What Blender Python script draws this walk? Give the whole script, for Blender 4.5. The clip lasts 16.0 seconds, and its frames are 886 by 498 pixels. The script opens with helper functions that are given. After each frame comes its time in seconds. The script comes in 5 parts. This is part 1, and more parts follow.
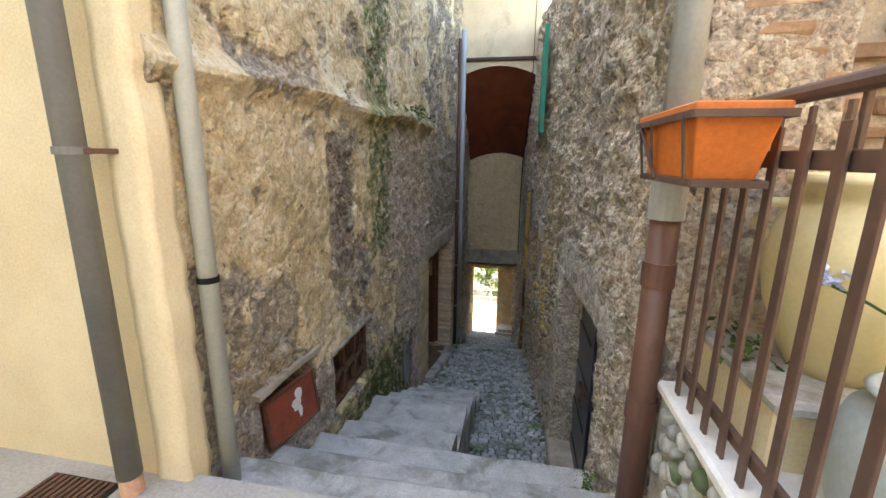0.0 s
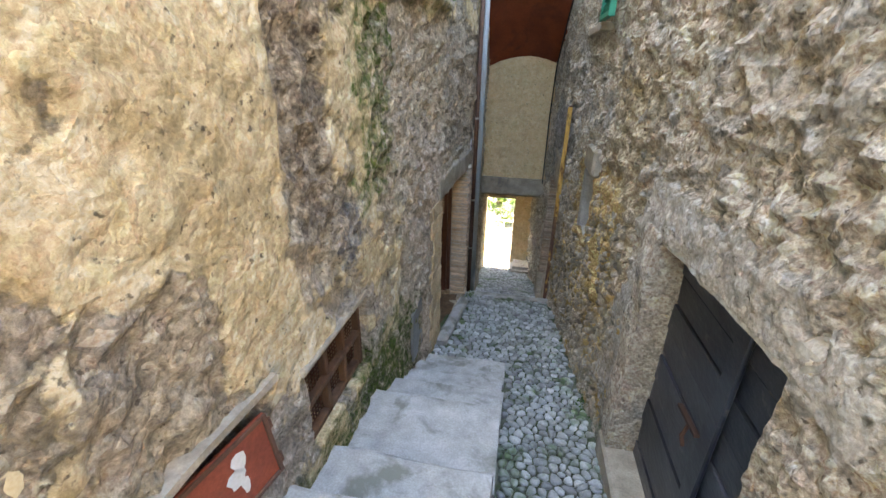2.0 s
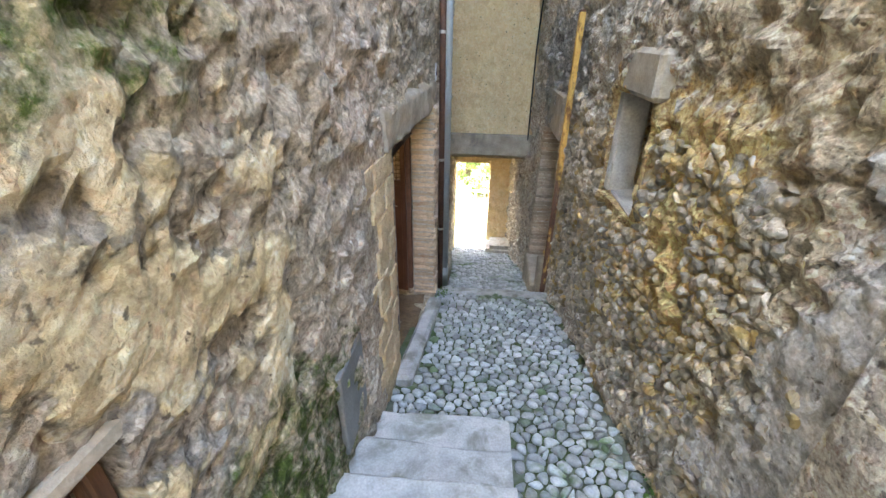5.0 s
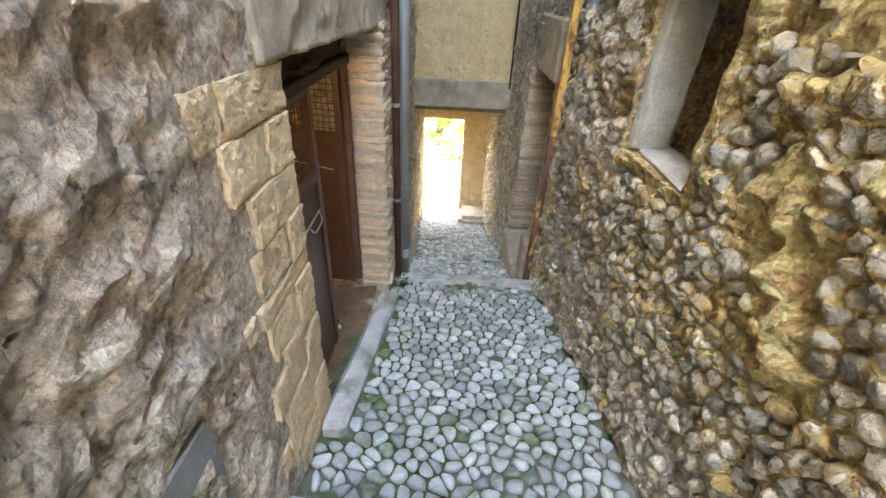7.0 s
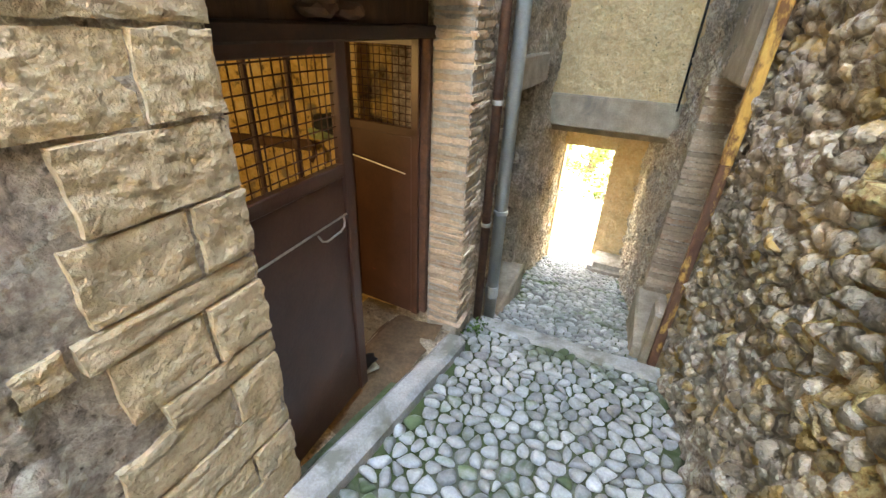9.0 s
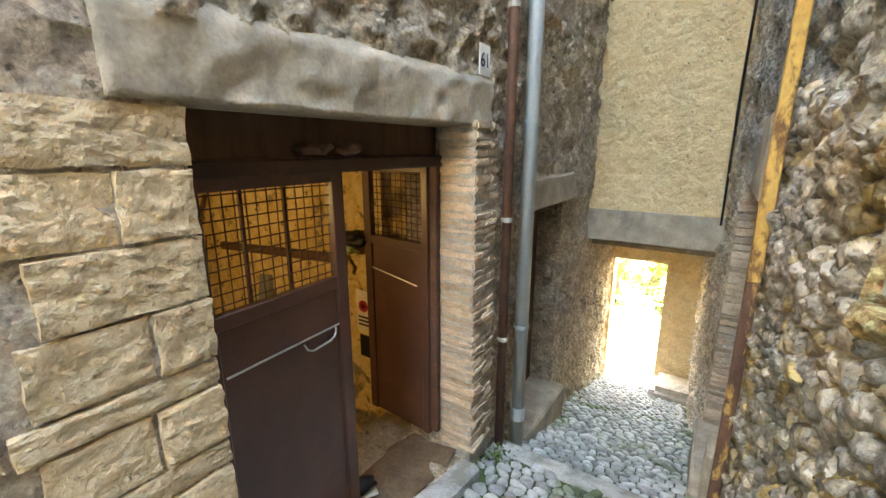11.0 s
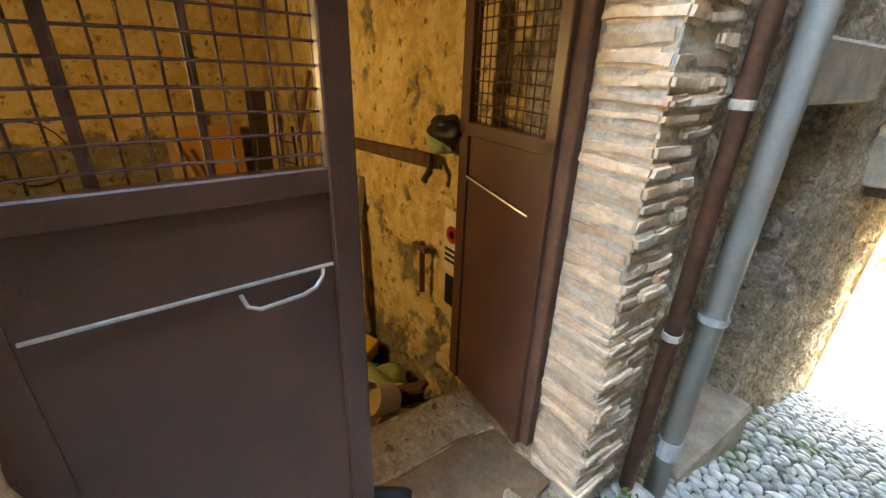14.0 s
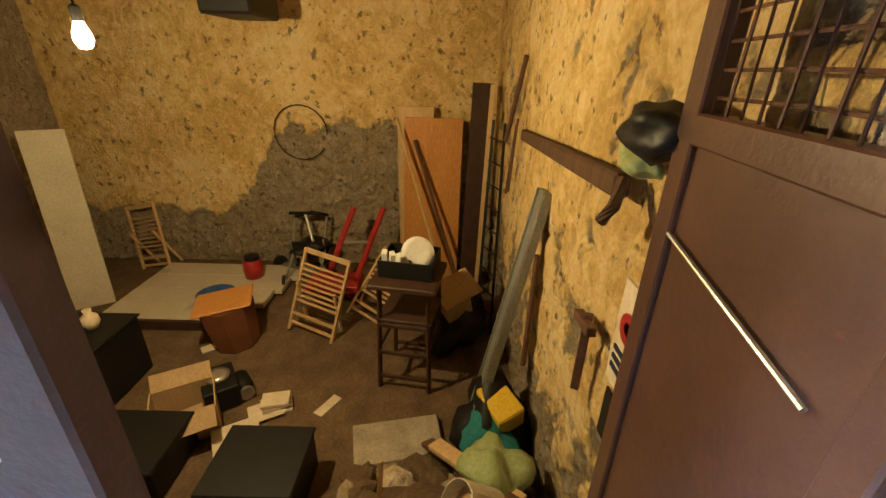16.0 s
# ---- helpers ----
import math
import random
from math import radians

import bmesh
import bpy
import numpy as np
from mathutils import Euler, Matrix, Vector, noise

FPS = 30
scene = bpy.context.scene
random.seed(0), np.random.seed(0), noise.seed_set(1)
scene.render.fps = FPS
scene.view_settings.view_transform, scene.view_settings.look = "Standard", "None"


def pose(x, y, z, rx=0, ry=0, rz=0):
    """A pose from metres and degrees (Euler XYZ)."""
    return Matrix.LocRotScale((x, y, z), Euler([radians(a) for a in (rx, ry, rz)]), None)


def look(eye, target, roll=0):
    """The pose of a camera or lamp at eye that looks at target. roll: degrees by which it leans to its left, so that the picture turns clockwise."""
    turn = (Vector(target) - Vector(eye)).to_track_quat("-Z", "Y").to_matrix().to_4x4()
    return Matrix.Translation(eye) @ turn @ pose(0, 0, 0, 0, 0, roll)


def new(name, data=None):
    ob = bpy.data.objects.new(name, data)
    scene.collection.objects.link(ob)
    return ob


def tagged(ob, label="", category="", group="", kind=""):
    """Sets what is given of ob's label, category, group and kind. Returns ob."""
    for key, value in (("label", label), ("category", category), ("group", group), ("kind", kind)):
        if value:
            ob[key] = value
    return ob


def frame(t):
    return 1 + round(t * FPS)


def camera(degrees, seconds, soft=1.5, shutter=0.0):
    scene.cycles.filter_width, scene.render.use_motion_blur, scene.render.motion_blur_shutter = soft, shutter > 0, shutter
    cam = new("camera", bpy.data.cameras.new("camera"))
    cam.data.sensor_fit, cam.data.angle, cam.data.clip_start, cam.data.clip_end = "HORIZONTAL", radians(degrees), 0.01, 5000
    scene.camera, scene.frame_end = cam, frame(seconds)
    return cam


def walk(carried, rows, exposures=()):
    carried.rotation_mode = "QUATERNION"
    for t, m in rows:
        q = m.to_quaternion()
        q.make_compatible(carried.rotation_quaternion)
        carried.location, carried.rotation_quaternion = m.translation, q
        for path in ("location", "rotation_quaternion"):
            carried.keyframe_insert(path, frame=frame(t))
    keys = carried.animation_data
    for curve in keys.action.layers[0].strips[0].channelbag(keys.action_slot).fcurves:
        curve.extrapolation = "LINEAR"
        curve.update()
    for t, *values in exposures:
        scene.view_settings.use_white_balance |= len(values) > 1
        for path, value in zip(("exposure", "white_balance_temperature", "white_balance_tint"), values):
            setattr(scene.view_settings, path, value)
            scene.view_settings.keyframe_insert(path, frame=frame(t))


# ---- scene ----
cam = camera(94.0, 16.0)
METRES, EYE, TILT, LEAN, TURN = 8.0, 1.5, 0.0, 0.0, 10.4
ROWS = [
    (0.0, 0.0, 0.0, 0.0, 0.16, -12.77, -0.71),
    (0.5, 0.0018, 0.0297, -0.0056, -0.23, -15.87, -0.94),
    (1.0, -0.0091, 0.0773, -0.0075, -0.16, -19.01, -0.73),
    (1.5, -0.0169, 0.1283, -0.0143, -0.62, -20.2, -0.15),
    (2.0, -0.0221, 0.1725, -0.0177, 0.66, -23.79, -1.12),
    (2.5, -0.0272, 0.2151, -0.0196, 0.26, -28.47, -1.94),
    (3.0, -0.0221, 0.2541, -0.0383, -1.3, -27.31, -1.49),
    (3.5, -0.0247, 0.2913, -0.0509, -2.9, -26.47, -1.04),
    (6.0, -0.0027, 0.4647, -0.1289, -8.28, -30.31, -0.06),
    (6.5, 0.0017, 0.4966, -0.134, -11.07, -34.28, 0.09),
    (7.0, 0.0156, 0.5263, -0.1542, -7.85, -32.18, -2.59),
    (7.5, 0.0228, 0.5569, -0.1673, -5.77, -28.97, -2.06),
    (8.0, 0.0321, 0.5828, -0.1859, 1.1, -29.38, -2.38),
    (10.5, 0.1102, 0.6276, -0.2036, 24.05, -20.66, -0.47),
    (11.0, 0.1098, 0.6264, -0.1969, 23.11, -13.59, -0.01),
    (11.5, 0.1078, 0.6251, -0.1935, 23.41, -10.04, 0.37),
    (12.0, 0.1036, 0.6293, -0.1957, 23.86, -11.88, 0.82),
    (12.5, 0.1016, 0.65, -0.2054, 27.8, -15.35, 1.05),
    (13.0, 0.0953, 0.6828, -0.2165, 33.36, -20.22, -0.34),
    (13.5, 0.0761, 0.7136, -0.2284, 37.03, -23.77, -0.41),
    (14.0, 0.0667, 0.7502, -0.2406, 45.39, -23.91, -1.78),
    (14.5, 0.0522, 0.7814, -0.2493, 51.05, -24.03, -1.08),
    (15.0, 0.0333, 0.8076, -0.2535, 58.34, -26.3, -1.48),
    (15.5, 0.0207, 0.8314, -0.2568, 71.78, -25.97, -1.65),
    (16.0, 0.0052, 0.8406, -0.2572, 80.09, -24.16, -1.22),
]
EXPOSURES = [(0.0, 3.45, 7900, 14), (1.0, 3.95, 8000, 14), (2.0, 4.4, 7700, 12), (3.5, 4.85, 7200, 11), (6.0, 5.45, 8300, 14), (8.0, 5.7, 8900, 13), (10.5, 5.85, 9100, 11), (12.5, 5.85, 8900, 10), (13.5, 6.05, 8400, 10), (14.5, 6.4, 8200, 10), (15.0, 6.65, 9200, 9), (16.0, 7.25, 6300, 8)]
walk(cam, [(t, pose(0, 0, EYE, TILT, LEAN, TURN) @ pose(METRES * x, METRES * y, METRES * z, 90 + pitch, roll, yaw)) for t, x, y, z, yaw, pitch, roll in ROWS], EXPOSURES)

# ---- world and sun ----
world = bpy.data.worlds.new("sky")
scene.world = world
world.use_nodes = True
wn = world.node_tree.nodes
sky = wn.new("ShaderNodeTexSky")
sky.sky_type, sky.sun_disc, sky.sun_elevation, sky.sun_rotation = "NISHITA", False, radians(45), radians(-80)
world.node_tree.links.new(sky.outputs[0], wn["Background"].inputs[0])
wn["Background"].inputs[1].default_value = 0.15
sun = new("sun", bpy.data.lights.new("sun", "SUN"))
sun.data.energy, sun.data.angle, sun.data.color = 2.0, radians(0.5), (1, 0.95, 0.86)
sun.matrix_world = look((-20.9, 3.7, 21.2), (0, 0, 0))
bulb_light = new("bulb_light", bpy.data.lights.new("bulb_light", "POINT"))
bulb_light.data.energy, bulb_light.data.color, bulb_light.data.shadow_soft_size = 0.5, (1, 0.68, 0.3), 0.04
BULB = (-2.97, 5.20, -0.49)
bulb_light.location = BULB


# ---- materials ----
def ramp(nt, src, stops):
    n = nt.nodes.new("ShaderNodeValToRGB")
    while len(n.color_ramp.elements) < len(stops):
        n.color_ramp.elements.new(0.5)
    for e, (p, c) in zip(n.color_ramp.elements, stops):
        e.position = p
        e.color = (c, c, c, 1) if isinstance(c, (int, float)) else (*c, 1)
    nt.links.new(src, n.inputs[0])
    return n.outputs[0]


def noise_tex(nt, vec, scale, detail=6.0, rough=0.6, dist=0.0):
    n = nt.nodes.new("ShaderNodeTexNoise")
    n.inputs["Scale"].default_value, n.inputs["Detail"].default_value = scale, detail
    n.inputs["Roughness"].default_value, n.inputs["Distortion"].default_value = rough, dist
    nt.links.new(vec, n.inputs["Vector"])
    return n.outputs[0]


def mix(nt, fac, a, b, mode="MIX"):
    n = nt.nodes.new("ShaderNodeMix")
    n.data_type, n.blend_type = "RGBA", mode
    for sock, v in ((n.inputs[0], fac), (n.inputs[6], a), (n.inputs[7], b)):
        if isinstance(v, (int, float)):
            sock.default_value = v if sock == n.inputs[0] else (v, v, v, 1)
        elif isinstance(v, tuple):
            sock.default_value = (*v, 1)
        else:
            nt.links.new(v, sock)
    return n.outputs[2]


def calc(nt, op, a, b=0.0, clamp=False):
    n = nt.nodes.new("ShaderNodeMath")
    n.operation, n.use_clamp = op, clamp
    for sock, v in zip(n.inputs, (a, b)):
        if isinstance(v, (int, float)):
            sock.default_value = v
        else:
            nt.links.new(v, sock)
    return n.outputs[0]


def begin(name, rough=0.85, metal=0.0):
    m = bpy.data.materials.new(name)
    m.use_nodes = True
    nt = m.node_tree
    b = nt.nodes["Principled BSDF"]
    b.inputs["Roughness"].default_value, b.inputs["Metallic"].default_value = rough, metal
    tc = nt.nodes.new("ShaderNodeTexCoord")
    return m, nt, b, tc.outputs["Object"]


def relief(nt, b, height, depth, strength=1.0):
    n = nt.nodes.new("ShaderNodeBump")
    n.inputs["Strength"].default_value, n.inputs["Distance"].default_value = strength, depth
    nt.links.new(height, n.inputs["Height"])
    nt.links.new(n.outputs[0], b.inputs["Normal"])


def surface(name, light, dark, scale=6.0, stain=None, stain_scale=1.5, stain_cut=0.55, rough=0.85, metal=0.0, bump=0.004, grain=60.0, vary=0.0, stretch=None, spec=0.3):
    """A mottled surface: two tones, fine grain, stains at a larger scale, and a tone that varies from piece to piece."""
    m, nt, b, vec = begin(name, rough, metal)
    b.inputs["Specular IOR Level"].default_value = spec
    info = nt.nodes.new("ShaderNodeObjectInfo")
    if vary:
        off = nt.nodes.new("ShaderNodeVectorMath")
        off.operation = "ADD"
        nt.links.new(vec, off.inputs[0])
        sc = nt.nodes.new("ShaderNodeVectorMath")
        sc.operation = "SCALE"
        sc.inputs[0].default_value = (7, 5, 9)
        nt.links.new(info.outputs["Random"], sc.inputs["Scale"])
        nt.links.new(sc.outputs[0], off.inputs[1])
        vec = off.outputs[0]
    if stretch:
        mp = nt.nodes.new("ShaderNodeMapping")
        mp.inputs["Scale"].default_value = stretch
        nt.links.new(vec, mp.inputs[0])
        vec = mp.outputs[0]
    n1, n2, n3 = noise_tex(nt, vec, scale), noise_tex(nt, vec, grain, 4), noise_tex(nt, vec, stain_scale, 5, 0.65, 0.4)
    col = ramp(nt, n1, [(0.3, dark), (0.7, light)])
    col = mix(nt, 0.15 if spec >= 0.5 else 0.32, col, ramp(nt, n2, [(0.3, 0.25), (0.7, 0.75)]), "OVERLAY")
    if stain:
        col = mix(nt, ramp(nt, n3, [(stain_cut, 0.0), (min(stain_cut + 0.12, 1), 0.9)]), col, stain)
    if vary:
        geo = nt.nodes.new("ShaderNodeNewGeometry")
        r = calc(nt, "FRACT", calc(nt, "ADD", info.outputs["Random"], geo.outputs["Random Per Island"]))
        col = mix(nt, 1.0, col, ramp(nt, r, [(0.0, 1 - vary), (1.0, 1 + vary * 0.6)]), "MULTIPLY")
    nt.links.new(col, b.inputs["Base Color"])
    if bump:
        relief(nt, b, calc(nt, "ADD", n1, calc(nt, "MULTIPLY", n2, 0.35)), bump)
    return m


def window_mask(nt, axis_out, lo, hi, soft, wobble, amount):
    """1 between lo and hi along one coordinate, with a wavering edge."""
    v = calc(nt, "ADD", axis_out, calc(nt, "MULTIPLY", calc(nt, "SUBTRACT", wobble, 0.5), amount))
    a = calc(nt, "DIVIDE", calc(nt, "SUBTRACT", v, lo), soft, True)
    c = calc(nt, "DIVIDE", calc(nt, "SUBTRACT", hi, v), soft, True)
    return calc(nt, "MULTIPLY", a, c)


def old_wall(name, tones, grey, patches, moss=(), coarse=1.0, cut=0.47, coat=None, pits=0.63, pit_scale=24):
    """Weathered rubble wall with remains of render. tones: dark and light render; grey: bare mortar and stone;
    patches and moss: (y0, y1, z0, z1, colour, strength) stretches with a wavering outline."""
    m, nt, b, vec = begin(name, 0.92)
    b.inputs["Specular IOR Level"].default_value = 0.15
    sep = nt.nodes.new("ShaderNodeSeparateXYZ")
    nt.links.new(vec, sep.inputs[0])
    big, mid, fine = noise_tex(nt, vec, 1.3, 6, 0.6, 0.6), noise_tex(nt, vec, 6, 8, 0.65, 0.3), noise_tex(nt, vec, 45, 6, 0.7)
    vor = nt.nodes.new("ShaderNodeTexVoronoi")
    vor.inputs["Scale"].default_value = 11
    wob = nt.nodes.new("ShaderNodeVectorMath")
    wob.operation = "MULTIPLY_ADD"
    n3 = nt.nodes.new("ShaderNodeTexNoise")
    n3.inputs["Scale"].default_value = 9
    nt.links.new(vec, n3.inputs[0])
    nt.links.new(n3.outputs[1], wob.inputs[0])
    wob.inputs[1].default_value = (0.12, 0.12, 0.12)
    nt.links.new(vec, wob.inputs[2])
    nt.links.new(wob.outputs[0], vor.inputs["Vector"])
    col = ramp(nt, mid, [(0.32, tones[0]), (0.66, tones[1])])
    stone = ramp(nt, calc(nt, "ADD", calc(nt, "MULTIPLY", vor.outputs["Color"], 0.5), calc(nt, "MULTIPLY", mid, 0.5)), [(0.25, grey[0]), (0.65, grey[1])])
    col = mix(nt, ramp(nt, calc(nt, "ADD", calc(nt, "MULTIPLY", big, 0.7), calc(nt, "MULTIPLY", mid, 0.3)), [(cut, 0.0), (cut + 0.09, 0.9)]), col, stone)
    def over(col, rows, patchy):
        for y0, y1, z0, z1, c, k in rows:
            mk = calc(nt, "MULTIPLY", window_mask(nt, sep.outputs[1], y0, y1, 0.12, mid, 0.9), window_mask(nt, sep.outputs[2], z0, z1, 0.12, mid, 0.9))
            mk = calc(nt, "MULTIPLY", mk, k)
            if patchy:
                mk = calc(nt, "MULTIPLY", mk, ramp(nt, noise_tex(nt, vec, 14, 6, 0.7), [(0.36, 0.0), (0.6, 1.0)]))
            col = mix(nt, mk, col, mix(nt, 0.5, c, ramp(nt, mid, [(0.25, 0.3), (0.75, 0.8)]), "OVERLAY"))
        return col

    col = over(col, patches, False)
    bare = 1.0
    if coat:
        at = nt.nodes.new("ShaderNodeAttribute")
        at.attribute_name = "render_coat"
        edge = calc(nt, "ADD", at.outputs["Fac"], calc(nt, "MULTIPLY", calc(nt, "SUBTRACT", noise_tex(nt, vec, 17, 8, 0.75, 0.5), 0.5), 0.45))
        on = ramp(nt, edge, [(0.47, 0.0), (0.53, 1.0)])
        tone = ramp(nt, calc(nt, "ADD", calc(nt, "MULTIPLY", big, 0.4), calc(nt, "MULTIPLY", noise_tex(nt, vec, 7, 9, 0.75, 0.8), 0.6)), [(0.42, coat[0]), (0.5, coat[1]), (0.58, coat[2])])
        tone = mix(nt, ramp(nt, edge, [(0.5, 0.55), (0.6, 0.0)]), tone, (0.17, 0.14, 0.1))
        col = mix(nt, calc(nt, "MULTIPLY", on, 0.92), col, tone)
        bare = calc(nt, "SUBTRACT", 1.0, calc(nt, "MULTIPLY", on, 0.4))
    col = over(col, moss, True)
    peb = nt.nodes.new("ShaderNodeTexVoronoi")
    peb.inputs["Scale"].default_value = 26
    nt.links.new(wob.outputs[0], peb.inputs["Vector"])
    pv = nt.nodes.new("ShaderNodeSeparateColor")
    nt.links.new(peb.outputs["Color"], pv.inputs[0])
    col = mix(nt, calc(nt, "MULTIPLY", bare, 0.8 * coarse), col, ramp(nt, pv.outputs[0], [(0.0, 0.3), (0.5, 0.5), (0.85, 0.58), (1.0, 0.85)]), "OVERLAY")
    col = mix(nt, calc(nt, "MULTIPLY", bare, 0.85 * coarse), col, ramp(nt, fine, [(0.3, 0.05), (0.7, 0.92)]), "OVERLAY")
    # Pits are dark colour only: the shade of small hollows painted in.
    col = mix(nt, ramp(nt, noise_tex(nt, vec, pit_scale, 3, 0.6), [(pits, 0.0), (pits + 0.07, 0.75)]), col, (0.085, 0.06, 0.04))
    nt.links.new(col, b.inputs["Base Color"])
    h = calc(nt, "ADD", calc(nt, "MULTIPLY", mid, 1.2), calc(nt, "ADD", calc(nt, "MULTIPLY", fine, 0.6), calc(nt, "ADD", calc(nt, "MULTIPLY", vor.outputs["Distance"], -0.5), calc(nt, "MULTIPLY", peb.outputs["Distance"], -0.5 * coarse))))
    relief(nt, b, calc(nt, "MULTIPLY", h, bare) if coat else h, 0.05)
    return m


M_left = old_wall("ochre_rubble_wall", ((0.34, 0.275, 0.19), (0.62, 0.51, 0.36)), ((0.22, 0.183, 0.142), (0.57, 0.48, 0.375)),
                  [(4.5, 5.7, -2.4, 0.9, (0.5, 0.405, 0.315), 0.65), (1.3, 4.7, 1.8, 1.98, (0.24, 0.2, 0.15), 0.9), (4.15, 4.75, -1.3, 1.25, (0.46, 0.38, 0.28), 0.75), (5.6, 8.0, 0.3, 6.0, (0.33, 0.27, 0.2), 0.6), (5.0, 5.7, -1.9, 0.06, (0.58, 0.48, 0.37), 0.6), (1.3, 3.9, -1.0, 0.1, (0.4, 0.36, 0.31), 0.6)],
                  [(2.85, 3.3, 0.5, 1.7, (0.14, 0.1, 0.07), 0.9), (3.2, 3.65, 0.25, 0.66, (0.2, 0.195, 0.19), 0.95), (3.5, 4.2, 0.5, 4.5, (0.1, 0.13, 0.032), 1.0), (3.7, 5.6, 1.75, 2.05, (0.12, 0.14, 0.04), 0.8), (2.0, 4.8, -1.6, -0.6, (0.07, 0.1, 0.022), 1.0), (3.35, 4.4, -1.4, -0.42, (0.07, 0.1, 0.022), 1.0)], coarse=0.7, cut=0.5,
                  coat=((0.5, 0.38, 0.2), (0.7, 0.55, 0.32), (0.78, 0.67, 0.47)))
M_right = old_wall("grey_rubble_wall", ((0.46, 0.38, 0.28), (0.7, 0.59, 0.45)), ((0.25, 0.215, 0.18), (0.64, 0.56, 0.46)),
                   [(4.3, 5.6, -1.0, 1.4, (0.5, 0.38, 0.22), 0.6), (4.7, 6.6, -1.25, 0.45, (0.66, 0.44, 0.16), 0.75), (7.3, 9.2, -0.35, 1.0, (0.3, 0.28, 0.25), 0.8)],
                   [(3.4, 4.6, -1.7, -1.35, (0.1, 0.14, 0.04), 0.7)], coarse=0.85, coat=((0.36, 0.31, 0.25), (0.48, 0.43, 0.36), (0.6, 0.55, 0.48)))
M_room = old_wall("cellar_wall_ochre", ((0.3, 0.235, 0.15), (0.44, 0.36, 0.25)), ((0.27, 0.225, 0.165), (0.42, 0.35, 0.25)), [], coarse=0.35,
                  coat=((0.6, 0.4, 0.14), (0.78, 0.56, 0.24), (0.84, 0.66, 0.36)), pits=0.6, pit_scale=12)
M_cream = surface("cream_render", (0.78, 0.66, 0.42), (0.68, 0.56, 0.34), 2.5, (0.5, 0.38, 0.2), 0.9, 0.62, 0.9, bump=0.003, grain=90)
M_yellow = old_wall("yellow_render", ((0.74, 0.56, 0.31), (0.87, 0.69, 0.42)), ((0.55, 0.41, 0.23), (0.72, 0.55, 0.31)), [], coarse=0.3, cut=0.6, pits=0.66)
M_pale = surface("pale_facade_render", (0.7, 0.56, 0.38), (0.58, 0.46, 0.3), 4, (0.38, 0.3, 0.2), 1.5, 0.6, 0.92, bump=0.006)
M_vault = surface("red_brown_vault", (0.26, 0.065, 0.025), (0.16, 0.04, 0.018), 3, (0.08, 0.03, 0.02), 1.2, 0.6, 0.9, bump=0.01)
M_concrete = surface("weathered_concrete", (0.47, 0.4, 0.3), (0.28, 0.235, 0.175), 7, (0.2, 0.18, 0.15), 2.0, 0.58, 0.93, bump=0.012, grain=70)
M_step = surface("pale_step_stone", (0.5, 0.475, 0.43), (0.32, 0.305, 0.27), 7, (0.2, 0.195, 0.15), 3.2, 0.52, 0.8, bump=0.006, grain=80, vary=0.12)
M_cobble = surface("river_cobble", (0.5, 0.5, 0.47), (0.3, 0.305, 0.285), 9, (0.11, 0.165, 0.06), 2.2, 0.52, 0.62, bump=0.003, grain=70, vary=0.4)
M_bed = surface("mossy_mortar_bed", (0.2, 0.2, 0.155), (0.09, 0.095, 0.065), 12, (0.055, 0.085, 0.026), 1.8, 0.44, 0.95, bump=0.012)
M_rubble = surface("rubble_stone", (0.66, 0.55, 0.4), (0.33, 0.275, 0.21), 14, (0.56, 0.37, 0.13), 3, 0.5, 0.92, bump=0.05, grain=45, vary=0.45)
# The tuff's fine dark spots are painted pits, shade of hollows put into the colour.
M_tuff = surface("tuff_block", (0.75, 0.57, 0.36), (0.54, 0.395, 0.23), 13, (0.2, 0.145, 0.08), 42, 0.6, 0.95, bump=0.03, grain=55, vary=0.16)
M_brick = surface("thin_worn_brick", (0.64, 0.51, 0.37), (0.44, 0.33, 0.23), 12, (0.42, 0.24, 0.14), 6, 0.58, 0.93, bump=0.01, grain=60, vary=0.3)
M_mortar = surface("lime_mortar", (0.5, 0.46, 0.39), (0.3, 0.27, 0.22), 14, (0.2, 0.17, 0.13), 4, 0.6, 0.95, bump=0.02)
M_door_metal = surface("brown_painted_metal", (0.12, 0.053, 0.032), (0.065, 0.03, 0.02), 4, (0.28, 0.075, 0.055), 9, 0.66, 0.36, bump=0.003, grain=70, spec=0.5)
M_rust = surface("rusty_brown_iron", (0.15, 0.07, 0.04), (0.08, 0.04, 0.028), 14, (0.32, 0.14, 0.05), 8, 0.62, 0.7, bump=0.002, spec=0.4)
M_rail = surface("dark_brown_rail_paint", (0.13, 0.075, 0.052), (0.085, 0.048, 0.036), 10, (0.14, 0.08, 0.05), 5, 0.66, 0.5, bump=0.001, spec=0.5)
M_rust_orange = surface("flaking_orange_rust", (0.68, 0.42, 0.12), (0.54, 0.29, 0.07), 8, (0.14, 0.06, 0.03), 15, 0.5, 0.75, bump=0.004, stretch=(1, 1, 0.45))
M_rust_flecks = surface("rust_with_orange_flecks", (0.17, 0.085, 0.05), (0.09, 0.045, 0.03), 10, (0.6, 0.35, 0.1), 16, 0.55, 0.75, bump=0.004, stretch=(1, 1, 0.45))
M_brick_dark = surface("brown_worn_brick", (0.36, 0.23, 0.14), (0.22, 0.14, 0.09), 10, (0.45, 0.36, 0.25), 5, 0.56, 0.93, bump=0.01, vary=0.25)
